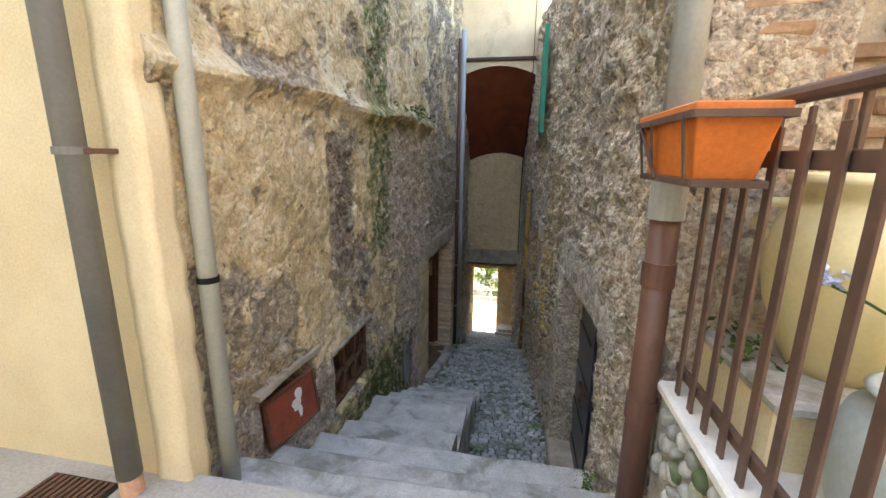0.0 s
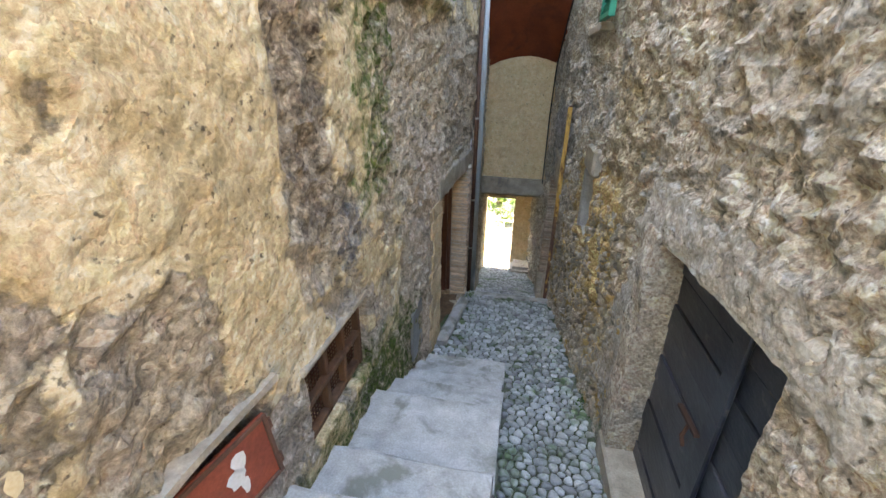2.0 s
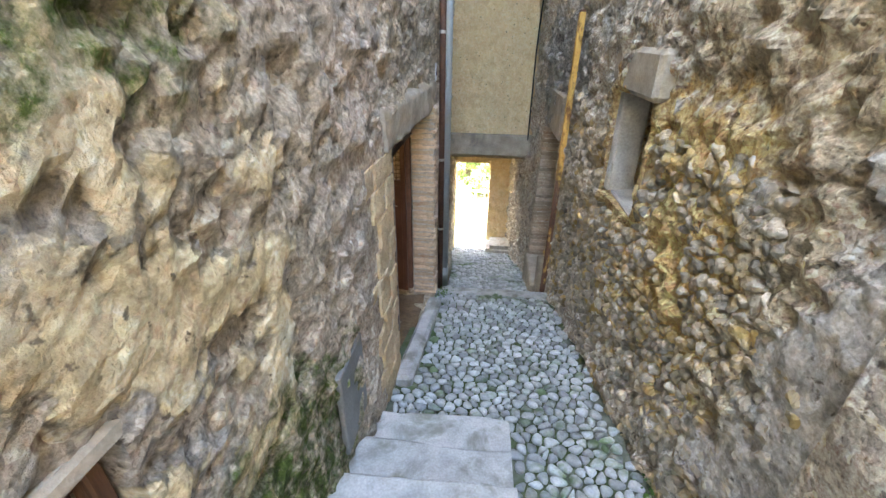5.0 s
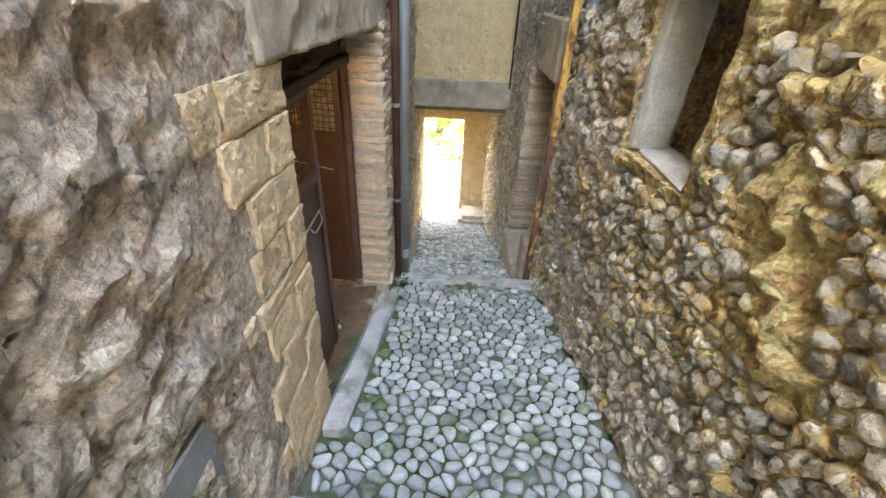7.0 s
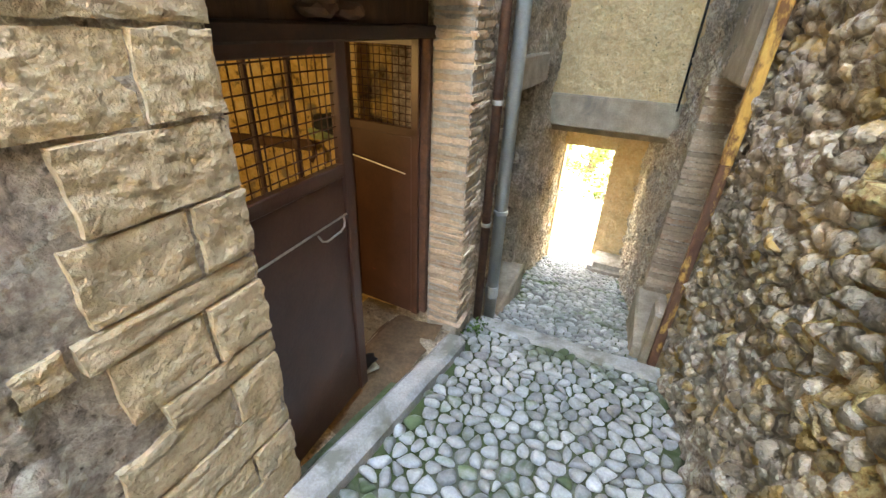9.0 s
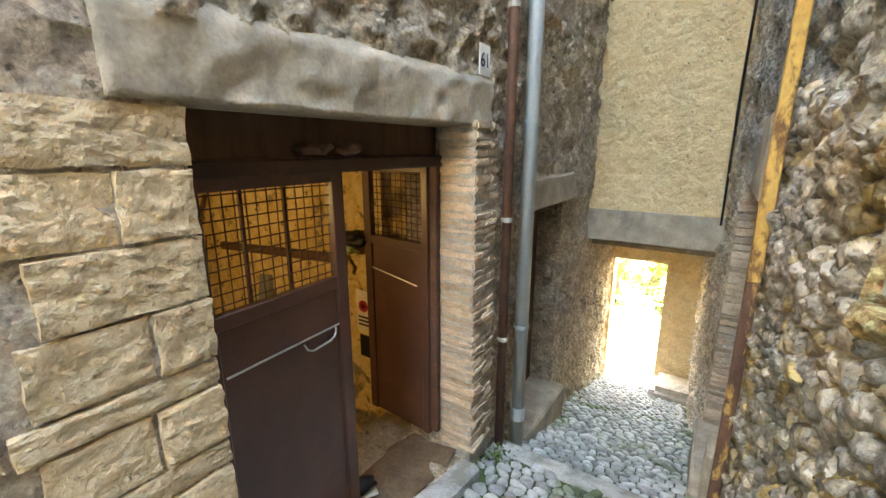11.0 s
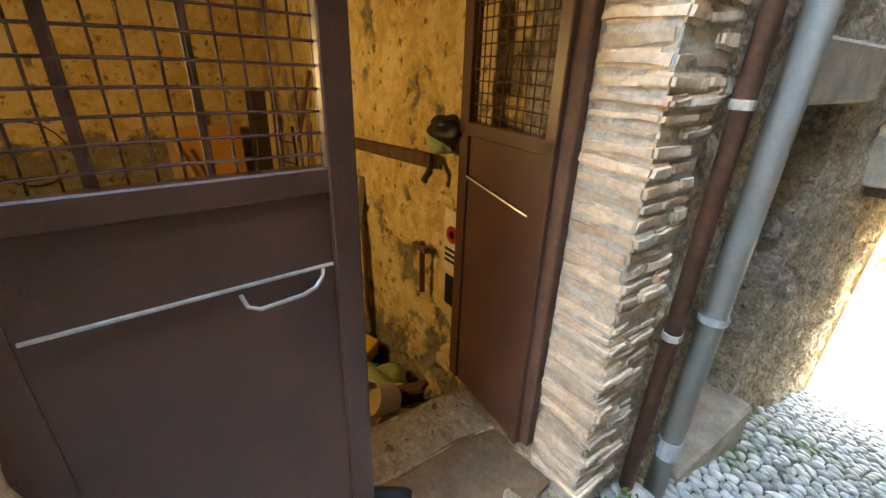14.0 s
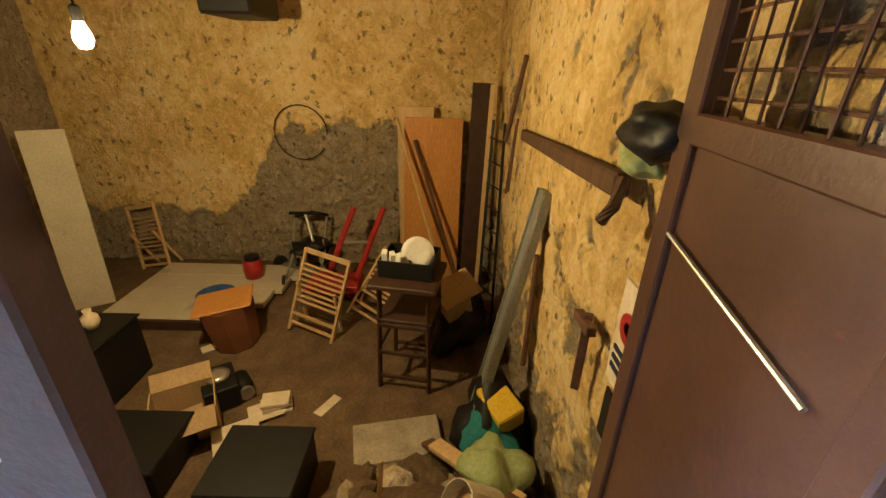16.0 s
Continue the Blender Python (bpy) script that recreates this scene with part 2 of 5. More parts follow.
M_zinc = surface("grey_plastic_pipe", (0.36, 0.39, 0.38), (0.3, 0.32, 0.31), 5, (0.24, 0.25, 0.23), 2, 0.62, 0.45, bump=0.001, spec=0.5)
M_pipe_pale = surface("pale_green_grey_pipe", (0.52, 0.54, 0.47), (0.44, 0.46, 0.4), 5, (0.34, 0.34, 0.28), 2.5, 0.6, 0.5, bump=0.001, spec=0.5)
M_pipe_dark = surface("dark_grey_pipe", (0.2, 0.2, 0.18), (0.15, 0.15, 0.135), 5, (0.26, 0.25, 0.22), 2, 0.62, 0.5, bump=0.001, spec=0.5)
M_copper = surface("brown_metal_pipe", (0.16, 0.075, 0.05), (0.11, 0.05, 0.035), 6, (0.07, 0.035, 0.025), 3, 0.6, 0.45, bump=0.001, spec=0.5)
M_terra = surface("terracotta_plastic", (0.7, 0.2, 0.045), (0.58, 0.15, 0.03), 9, (0.72, 0.4, 0.24), 7, 0.68, 0.5, bump=0.002)
M_stub = surface("pale_terracotta", (0.68, 0.42, 0.28), (0.58, 0.33, 0.2), 9, rough=0.8)
M_blackwood = surface("black_weathered_planks", (0.05, 0.055, 0.07), (0.012, 0.013, 0.018), 6, (0.22, 0.2, 0.18), 6, 0.6, 0.3, bump=0.006, grain=40, stretch=(1, 0.5, 1), vary=0.45, spec=0.5)
M_wood = surface("brown_old_wood", (0.15, 0.08, 0.044), (0.07, 0.037, 0.021), 6, (0.07, 0.04, 0.025), 4, 0.6, 0.8, bump=0.005, stretch=(3, 3, 0.5), vary=0.2)
M_darkwood = surface("dark_stained_wood", (0.07, 0.035, 0.02), (0.035, 0.018, 0.012), 6, rough=0.55, bump=0.002)
M_palewood = surface("pale_pine_wood", (0.62, 0.43, 0.22), (0.5, 0.33, 0.16), 6, (0.4, 0.25, 0.12), 4, 0.62, 0.6, bump=0.002, stretch=(1, 1, 0.3))
M_orangewood = surface("orange_veneer", (0.55, 0.25, 0.065), (0.45, 0.2, 0.05), 3, (0.38, 0.16, 0.04), 2, 0.6, 0.5, bump=0.001, stretch=(1, 1, 0.3))
M_whitewood = surface("dusty_white_board", (0.6, 0.54, 0.42), (0.5, 0.44, 0.34), 3, (0.4, 0.33, 0.24), 2, 0.6, 0.6, bump=0.001)
M_greymetal = surface("grey_galvanised_steel", (0.3, 0.3, 0.28), (0.22, 0.22, 0.2), 6, (0.3, 0.2, 0.12), 4, 0.64, 0.5, 0.5, bump=0.001)
M_bright = surface("bright_worn_steel", (0.6, 0.58, 0.54), (0.45, 0.43, 0.4), 12, rough=0.35, metal=0.8, bump=0.0)
M_green = surface("green_painted_shutter", (0.03, 0.3, 0.19), (0.02, 0.22, 0.14), 6, (0.1, 0.3, 0.2), 5, 0.66, 0.55, bump=0.001)
M_redhatch = surface("red_brown_hatch_paint", (0.3, 0.075, 0.04), (0.2, 0.05, 0.03), 6, (0.12, 0.05, 0.03), 4, 0.6, 0.6, bump=0.002)
M_white = surface("white_paint", (0.78, 0.77, 0.73), (0.66, 0.65, 0.6), 12, (0.5, 0.48, 0.42), 5, 0.66, 0.6, bump=0.001)
M_black = surface("black_plastic", (0.012, 0.011, 0.011), (0.007, 0.007, 0.007), 8, rough=0.5, bump=0.001)
M_dirt = surface("brown_cellar_dirt", (0.19, 0.125, 0.07), (0.095, 0.062, 0.036), 5, (0.1, 0.07, 0.045), 1.6, 0.58, 0.95, bump=0.02, grain=40)
M_paper = surface("dusty_paper", (0.72, 0.62, 0.46), (0.6, 0.5, 0.36), 6, rough=0.8, bump=0.001)
M_cardboard = surface("brown_cardboard", (0.46, 0.32, 0.18), (0.38, 0.26, 0.14), 5, rough=0.85, bump=0.001)
M_brownbin = surface("brown_plastic_bin", (0.2, 0.075, 0.035), (0.15, 0.055, 0.027), 4, rough=0.5, bump=0.0)
M_blue = surface("blue_plastic", (0.04, 0.11, 0.3), (0.03, 0.08, 0.24), 6, rough=0.5, bump=0.0)
M_red = surface("red_plastic", (0.42, 0.03, 0.025), (0.3, 0.02, 0.02), 6, rough=0.45, bump=0.0)
M_yellowp = surface("yellow_plastic", (0.75, 0.5, 0.04), (0.65, 0.42, 0.03), 6, rough=0.5, bump=0.0)
M_teal = surface("teal_cloth", (0.03, 0.22, 0.22), (0.02, 0.15, 0.16), 9, rough=0.9, bump=0.004)
M_greenbag = surface("pale_green_plastic_bag", (0.36, 0.42, 0.2), (0.26, 0.3, 0.12), 12, rough=0.5, bump=0.004)
M_pot = surface("cream_glazed_pot", (0.72, 0.62, 0.33), (0.62, 0.52, 0.26), 4, (0.5, 0.4, 0.2), 3, 0.64, 0.4, bump=0.001, spec=0.5)
M_pot_blue = surface("blue_grey_glazed_pot", (0.42, 0.48, 0.46), (0.34, 0.4, 0.38), 4, (0.5, 0.48, 0.4), 3, 0.6, 0.4, bump=0.001, spec=0.5)
M_leaf = surface("green_leaf", (0.09, 0.17, 0.025), (0.045, 0.09, 0.015), 8, rough=0.6, bump=0.0, vary=0.4)
M_foliage = surface("sunlit_foliage", (0.12, 0.2, 0.03), (0.06, 0.11, 0.02), 3, rough=0.7, bump=0.0, vary=0.4)
M_bark = surface("tree_bark", (0.14, 0.1, 0.07), (0.07, 0.05, 0.035), 8, bump=0.01)
M_petal = surface("pale_blue_petal", (0.5, 0.58, 0.75), (0.4, 0.46, 0.66), 8, rough=0.7, bump=0.0)
M_ground = surface("pale_sunlit_paving", (0.5, 0.46, 0.38), (0.4, 0.36, 0.3), 2, (0.3, 0.27, 0.2), 0.6, 0.6, 0.9, bump=0.004)
M_piazza = surface("worn_grey_paving", (0.42, 0.39, 0.34), (0.33, 0.3, 0.26), 3, (0.24, 0.21, 0.17), 1.4, 0.58, 0.9, bump=0.004)
M_limewash = surface("dirty_whitewash", (0.62, 0.58, 0.5), (0.42, 0.38, 0.32), 8, (0.25, 0.21, 0.16), 4, 0.58, 0.92, bump=0.02)
M_ink = surface("dark_blue_enamel", (0.02, 0.03, 0.07), (0.015, 0.02, 0.05), 8, rough=0.4, bump=0.0)
M_glow = bpy.data.materials.new("lit_bulb_glass")
M_glow.use_nodes = True
M_glow.node_tree.nodes["Principled BSDF"].inputs["Emission Color"].default_value = (1, 0.75, 0.35, 1)
M_glow.node_tree.nodes["Principled BSDF"].inputs["Emission Strength"].default_value = 6


# ---- builders ----
def obj(name, bm, material, parent=None, label="", smooth=False):
    me = bpy.data.meshes.new(name)
    bm.to_mesh(me)
    bm.free()
    me.materials.append(material)
    if smooth:
        me.polygons.foreach_set("use_smooth", [True] * len(me.polygons))
    ob = new(name, me)
    if parent:
        ob.parent = parent
    if label:
        ob["label"] = label
    return ob


part = obj


def base(name, label, category, group="", kind="", at=None):
    ob = new(name)
    if at is not None:
        ob.matrix_world = at
    return tagged(ob, label, category, group, kind)


def box(x0, x1, y0, y1, z0, z1, bevel=0.0, bm=None, jitter=0.0, segs=1):
    b = bmesh.new()
    bmesh.ops.create_cube(b, size=1, matrix=Matrix.Translation(((x0 + x1) / 2, (y0 + y1) / 2, (z0 + z1) / 2)) @ Matrix.Diagonal((x1 - x0, y1 - y0, z1 - z0, 1)))
    if bevel:
        bmesh.ops.bevel(b, geom=b.edges[:], offset=bevel, segments=segs, affect="EDGES")
    if jitter:
        for v in b.verts:
            v.co += Vector((random.uniform(-jitter, jitter), random.uniform(-jitter, jitter), random.uniform(-jitter, jitter)))
    if bm is None:
        return b
    merge(bm, b)
    return bm


def merge(bm, other, m=None):
    if m is not None:
        bmesh.ops.transform(other, matrix=m, verts=other.verts)
    me = bpy.data.meshes.new("tmp")
    other.to_mesh(me)
    other.free()
    bm.from_mesh(me)
    bpy.data.meshes.remove(me)


def tube(points, r, n=10, caps=True, bm=None):
    """A round bar along the points."""
    bm = bm or bmesh.new()
    pts = [Vector(p) for p in points]
    rings = []
    for i, p in enumerate(pts):
        d = (pts[min(i + 1, len(pts) - 1)] - pts[max(i - 1, 0)]).normalized()
        q = d.to_track_quat("Z", "Y")
        rr = r[i] if isinstance(r, (list, tuple)) else r
        rings.append([bm.verts.new(p + q @ Vector((rr * math.cos(2 * math.pi * k / n), rr * math.sin(2 * math.pi * k / n), 0))) for k in range(n)])
    for a, b in zip(rings, rings[1:]):
        for k in range(n):
            bm.faces.new((a[k], a[(k + 1) % n], b[(k + 1) % n], b[k]))
    if caps:
        bm.faces.new(rings[0][::-1])
        bm.faces.new(rings[-1])
    return bm


def lathe(profile, n=32, squash=1.0):
    """A turned body from (radius, height) pairs; closed where the radius is near 0."""
    bm = bmesh.new()
    rings = [[bm.verts.new((r * math.cos(2 * math.pi * k / n), squash * r * math.sin(2 * math.pi * k / n), z)) for k in range(n)] for r, z in profile]
    for a, b in zip(rings, rings[1:]):
        for k in range(n):
            bm.faces.new((a[k], a[(k + 1) % n], b[(k + 1) % n], b[k]))
    bm.faces.new(rings[0][::-1])
    bm.faces.new(rings[-1])
    return bm


def bar(p, q, w, h, bevel=0.003, bm=None, up=(0, 0, 1)):
    """A square-edged bar from p to q, w wide and h deep."""
    p, q = Vector(p), Vector(q)
    d = q - p
    z = d.normalized()
    x = Vector(up).cross(z)
    x = x.normalized() if x.length > 1e-4 else Vector((1, 0, 0))
    y = z.cross(x)
    m = Matrix((x, y, z)).transposed().to_4x4()
    m.translation = p
    b = box(-w / 2, w / 2, -h / 2, h / 2, 0, d.length, bevel)
    bmesh.ops.transform(b, matrix=m, verts=b.verts)
    if bm is None:
        return b
    merge(bm, b)
    return bm


def lump(size, seed, rough=0.35, sub=2):
    bm = bmesh.new()
    bmesh.ops.create_icosphere(bm, subdivisions=sub, radius=1)
    for v in bm.verts:
        v.co *= 1 + rough * noise.noise(v.co * 1.6 + Vector((seed * 3.1, seed, 0)))
        v.co = Vector((v.co.x * size[0], v.co.y * size[1], v.co.z * size[2]))
    return bm


# ---- plan: the alley runs along y; its walls close in as it goes down ----
def left_x(y):
    if y < 7.35:
        return -1.55 + 0.052 * y
    return -1.168 - 0.02 * (y - 7.35)


def right_x(y):
    return 0.75 - 0.07 * y


def floor_z(y):
    if y < 7.5:
        return -1.75 - 0.175 * (y - 5.1)
    return -2.27 - 0.34 * (y - 7.5)


def rough_at(p, amp):
    n1 = noise.fractal(p * 1.1, 0.8, 2.0, 3)
    n2 = noise.fractal(p * 5.5 + Vector((3, 1, 7)), 0.7, 2.0, 4)
    cell = noise.voronoi(p * 9.0)[0][0]
    n2 += 0.5 * noise.noise(p * 17)
    return amp * (0.35 * n1 + 0.62 * n2 - 0.6 * min(cell, 0.7) + 0.2)


def steps_between(lo, hi, cuts, d):
    vals = sorted({lo, hi, *[c for c in cuts if lo < c < hi]})
    out = []
    for a, b in zip(vals, vals[1:]):
        k = max(1, round((b - a) / d))
        out += [a + (b - a) * i / k for i in range(k)]
    return out + [hi]


def rough_wall(name, place, s0, s1, z0, z1, holes, material, label, thick=0.45, amp=0.04, d=0.04, flip=False, extra=None, parent=None, coat=None, calm=None):
    """A wall with a rough face: place(s, z, out) gives the point; holes are (s0, s1, z0, z1) and go right through.
    coat(s, z): how far a coat of render still covers the rubble, 0 to 1; calm(s, z): how far the relief is kept."""
    ss = steps_between(s0, s1, [c for h in holes for c in h[:2]], d)
    zs = steps_between(z0, z1, [c for h in holes for c in h[2:]], d)
    verts, faces, coats = [], [], []

    def inside(s, z):
        return any(h[0] < s < h[1] and h[2] < z < h[3] for h in holes)

    for s in ss:
        for z in zs:
            p = Vector(place(s, z, 0))
            edge = 1.0
            for h in holes:
                if h[0] - 1e-6 <= s <= h[1] + 1e-6 and h[2] - 1e-6 <= z <= h[3] + 1e-6:
                    edge = 0.3
            o = rough_at(p, amp) * edge * (calm(s, z) if calm else 1)
            if coat:
                k = coat(s, z)
                coats.append(k)
                k = max(0.0, min(1.0, (k - 0.4) * 5)) * edge
                o = o * (1 - 0.72 * k) + k * 0.02
            verts.append(place(s, z, o + (extra(s, z) if extra else 0)))
    n = len(zs)
    for s in ss:
        for z in zs:
            verts.append(place(s, z, -thick))
    off = len(ss) * n
    solid = {(i, j) for i in range(len(ss) - 1) for j in range(n - 1) if not inside((ss[i] + ss[i + 1]) / 2, (zs[j] + zs[j + 1]) / 2)}
    for i, j in solid:
        a, b, c, e = i * n + j, (i + 1) * n + j, (i + 1) * n + j + 1, i * n + j + 1
        faces += [(a, b, c, e), (off + e, off + c, off + b, off + a)]
        for di, dj, u, v in ((0, -1, a, b), (1, 0, b, c), (0, 1, c, e), (-1, 0, e, a)):
            if (i + di, j + dj) not in solid:
                faces.append((v, u, off + u, off + v))
    if flip:
        faces = [f[::-1] for f in faces]
    me = bpy.data.meshes.new(name)
    me.from_pydata(verts, [], faces)
    me.materials.append(material)
    if coat:
        me.attributes.new("render_coat", "FLOAT", "POINT").data.foreach_set("value", coats + [0.0] * len(coats))
    ob = new(name, me)
    if parent:
        ob.parent = parent
    return tagged(ob, label, "wall", kind="structure")


def on_left(s, z, out):
    return (left_x(s) + out, s, z)


def on_right(s, z, out):
    return (right_x(s) - out, s, z)


def cells(x0, x1, y0, y1, step, jitter=0.38, seed=1):
    """Stones packed side by side: seeds on a shaken grid, each cell cut back to half-way lines."""
    rnd = random.Random(seed)
    seeds = []
    ny = int((y1 - y0) / (step * 0.88)) + 3
    nx = int((x1 - x0) / step) + 3
    for j in range(ny):
        for i in range(nx):
            seeds.append((x0 + (i - 1 + 0.5 * (j % 2) + rnd.uniform(-jitter, jitter)) * step, y0 + (j - 1 + rnd.uniform(-jitter, jitter)) * step * 0.88))
    grid = {}
    for p in seeds:
        grid.setdefault((int(p[0] // (2 * step)), int(p[1] // (2 * step))), []).append(p)
    out = []
    for p in seeds:
        if not (x0 <= p[0] <= x1 and y0 <= p[1] <= y1):
            continue
        poly = [(p[0] + step * a, p[1] + step * b) for a, b in ((-1, -1), (1, -1), (1, 1), (-1, 1))]
        gx, gy = int(p[0] // (2 * step)), int(p[1] // (2 * step))
        for q in [q for a in (-1, 0, 1) for b in (-1, 0, 1) for q in grid.get((gx + a, gy + b), [])]:
            if q is p:
                continue
            nx_, ny_ = q[0] - p[0], q[1] - p[1]
            lim = (q[0] ** 2 + q[1] ** 2 - p[0] ** 2 - p[1] ** 2) / 2
            cut = []
            for u, v in zip(poly, poly[1:] + poly[:1]):
                du, dv = u[0] * nx_ + u[1] * ny_ - lim, v[0] * nx_ + v[1] * ny_ - lim
                if du <= 0:
                    cut.append(u)
                if du * dv < 0:
                    f = du / (du - dv)
                    cut.append((u[0] + f * (v[0] - u[0]), u[1] + f * (v[1] - u[1])))
            poly = cut
            if len(poly) < 3:
                break
        if len(poly) >= 3:
            out.append((p, poly))
    return out


def stone_shape(poly, gap, height, rnd, rugged=0.0):
    """Rounded, domed stone over a cell: vertices (u, v, h) and faces."""
    cx, cy = sum(q[0] for q in poly) / len(poly), sum(q[1] for q in poly) / len(poly)
    r = [max(0.15, 1 - gap / max(1e-3, math.hypot(q[0] - cx, q[1] - cy))) for q in poly]
    poly = [(cx + (q[0] - cx) * k, cy + (q[1] - cy) * k) for q, k in zip(poly, r)]
    sm = []
    for u, v in zip(poly, poly[1:] + poly[:1]):
        sm += [(u[0] * 0.72 + v[0] * 0.28, u[1] * 0.72 + v[1] * 0.28), (u[0] * 0.28 + v[0] * 0.72, u[1] * 0.28 + v[1] * 0.72)]
    n = len(sm)
    tilt = (rnd.uniform(-0.12, 0.12), rnd.uniform(-0.12, 0.12))
    vs, fs = [], []
    for k, h in ((1.0, -0.35), (0.93, 0.55), (0.62, 0.92)) if rugged else ((1.0, -0.35), (0.95, 0.45), (0.68, 0.92)):
        for u, v in sm:
            a, b = (u - cx) * k * (1 + rnd.uniform(-rugged, rugged)), (v - cy) * k * (1 + rnd.uniform(-rugged, rugged))
            vs.append((cx + a, cy + b, height * h * (1 + rnd.uniform(-rugged, rugged) * 1.5) + (a * tilt[0] + b * tilt[1]) * (h > 0)))
    vs.append((cx, cy, height))
    for lv in (0, 1):
        for i in range(n):
            j = (i + 1) % n
            fs.append((lv * n + i, lv * n + j, (lv + 1) * n + j, (lv + 1) * n + i))
    for i in range(n):
        fs.append((2 * n + i, 2 * n + (i + 1) % n, 3 * n))
    return vs, fs


def lay_stones(name, items, place, gap, height, material, parent, single, flip=False, seed=3, rugged=0.0):
    """Stones over a surface. place(u, v, h) -> point. single(u, v): laid as an object of its own; the rest are joined."""
    rnd = random.Random(seed)
    allv, allf, count = [], [], 0
    for p, poly in items:
        vs, fs = stone_shape(poly, gap, height * rnd.uniform(0.7, 1.25), rnd, rugged)
        pts = [Vector(place(*v)) for v in vs]
        if flip:
            fs = [f[::-1] for f in fs]
        if single(*p) and count < 300:
            count += 1
            c = pts[-1]
            me = bpy.data.meshes.new(name)
            me.from_pydata([q - c for q in pts], [], fs)
            me.polygons.foreach_set("use_smooth", [True] * len(fs))
            me.materials.append(material)
            ob = new(name, me)
            ob.location = c
            ob.parent = parent
        else:
            o = len(allv)
            allv += pts
            allf += [tuple(o + i for i in f) for f in fs]
    if allv:
        me = bpy.data.meshes.new(name + "_field")
        me.from_pydata(allv, [], allf)
        me.polygons.foreach_set("use_smooth", [True] * len(allf))
        me.materials.append(material)
        ob = new(name + "_field", me)
        ob.parent = parent
        tagged(ob, kind="stuff")


# ---- setting ----
ground = part("ground", box(-400, 400, 11.75, 800, -4.4, -3.75), M_ground)
tagged(ground, "pale sunlit ground beyond the passage", "ground", kind="structure")
ground_back = part("ground_far", box(-400, 400, -800, -6, -0.5, -0.01), M_ground)
tagged(ground_back, "pale paving behind the start of the walk", "ground", kind="structure")
piazza = part("pavement", box(-7, 5, -6, 1.46, -0.6, 0.0, 0.01), M_piazza)
tagged(piazza, "worn grey paving at the head of the steps", "pavement", kind="structure")

LEFT_HOLES = [(1.95, 2.52, -0.36, 0.1), (2.82, 3.6, -0.6, -0.05), (5.66, 7.08, -2.02, 0.05), (7.98, 8.8, -2.75, -0.5)]
RIGHT_HOLES = [(2.68, 3.95, -1.6, 0.4), (5.85, 6.5, -0.45, 0.33), (7.95, 8.75, -2.75, -0.34)]


def left_extra(s, z):
    ledge = 0.075 * math.exp(-((z - 1.88 - 0.03 * math.sin(3 * s)) / 0.07) ** 2) * (1 if s < 5.6 else 0)
    plaster = 0.02 * max(0.0, min(1.0, (s - 4.4) * 3)) * max(0.0, min(1.0, (0.9 - z) * 3)) if s < 5.1 else 0
    return ledge + plaster


def soft_box(s, z, s0, s1, z0, z1, w=0.25):
    """1 inside the rectangle, falling to 0 over w outside it."""
    d = max(s0 - s, s - s1, z0 - z, z - z1, 0.0)
    return max(0.0, 1 - d / w)


def coat_noise(s, z, seed):
    p = Vector((s, z, seed))
    return 0.5 + 0.45 * noise.fractal(p * 2.2, 0.7, 2.0, 5) + 0.25 * noise.fractal(p * 7.5, 0.6, 2.0, 4)


def left_coat(s, z):
    bias = -0.06 + 0.32 * soft_box(s, z, 1.5, 3.3, 0.95, 1.8) + 0.42 * soft_box(s, z, 2.4, 2.75, 0.1, 0.9, 0.15) + 0.26 * soft_box(s, z, 3.55, 3.9, 0.1, 1.8, 0.15)
    bias += 0.22 * soft_box(s, z, 1.4, 5.4, 2.1, 5.2) - 0.6 * soft_box(s, z, 2.92, 3.18, 0.7, 1.6, 0.08) - 0.6 * soft_box(s, z, 4.45, 11.7, -4.4, 1.6) - 0.15 * soft_box(s, z, 1.4, 2.3, -2.0, 0.7)
    return coat_noise(s, z, 3.0) + bias


def left_calm(s, z):
    if s < 1.75:
        return 0.25
    return 1 - 0.82 * soft_box(s, z, 5.15, 5.7, -1.9, 0.05, 0.2)


def right_coat(s, z):
    bias = -0.3 + 0.7 * soft_box(s, z, 2.45, 4.15, 0.42, 0.62, 0.18) + 0.4 * soft_box(s, z, 3.95, 4.3, -1.6, 0.5, 0.2) - 0.4 * soft_box(s, z, 4.9, 7.8, -2.4, -0.2)
    return coat_noise(s, z, 8.0) + bias


wall_left = rough_wall("wall_left", on_left, 1.46, 11.7, -4.4, 5.2, LEFT_HOLES, M_left, "tall ochre rubble wall with crumbling render and moss", amp=0.065, extra=left_extra, d=0.03, coat=left_coat, calm=left_calm)
wall_right = rough_wall("wall_right", on_right, 1.72, 11.7, -4.4, 3.7, RIGHT_HOLES, M_right, "tall grey rubble wall with patches of ochre render", amp=0.08, flip=True, d=0.03, coat=right_coat)


def plain_wall(name, b, material, label):
    return tagged(part(name, b, material), label, "wall", kind="structure")


# Building on the left of the square, and the corner beside the steps
plain_wall("wall_cream", box(-4.5, -1.47, 1.41, 1.9, -0.3, 5.2, 0.012), M_cream, "cream rendered house wall with stains at its foot")
# Unseen wall, added and made tall to shade the square and terrace from the sun.
plain_wall("wall_sun_block", box(-4.8, -4.5, -6, 1.9, -0.3, 8.5), M_cream, "unseen cream wall added to keep the sun off the square")
# Added wall, never in view: limits the open sky behind the start.
plain_wall("wall_unseen_back", box(-7.3, 5.4, -6.3, -6, -0.3, 5.5), M_cream, "unseen cream wall added behind the square")
corner = box(-1.6, -1.425, 1.392, 1.53, -0.1, 5.2)
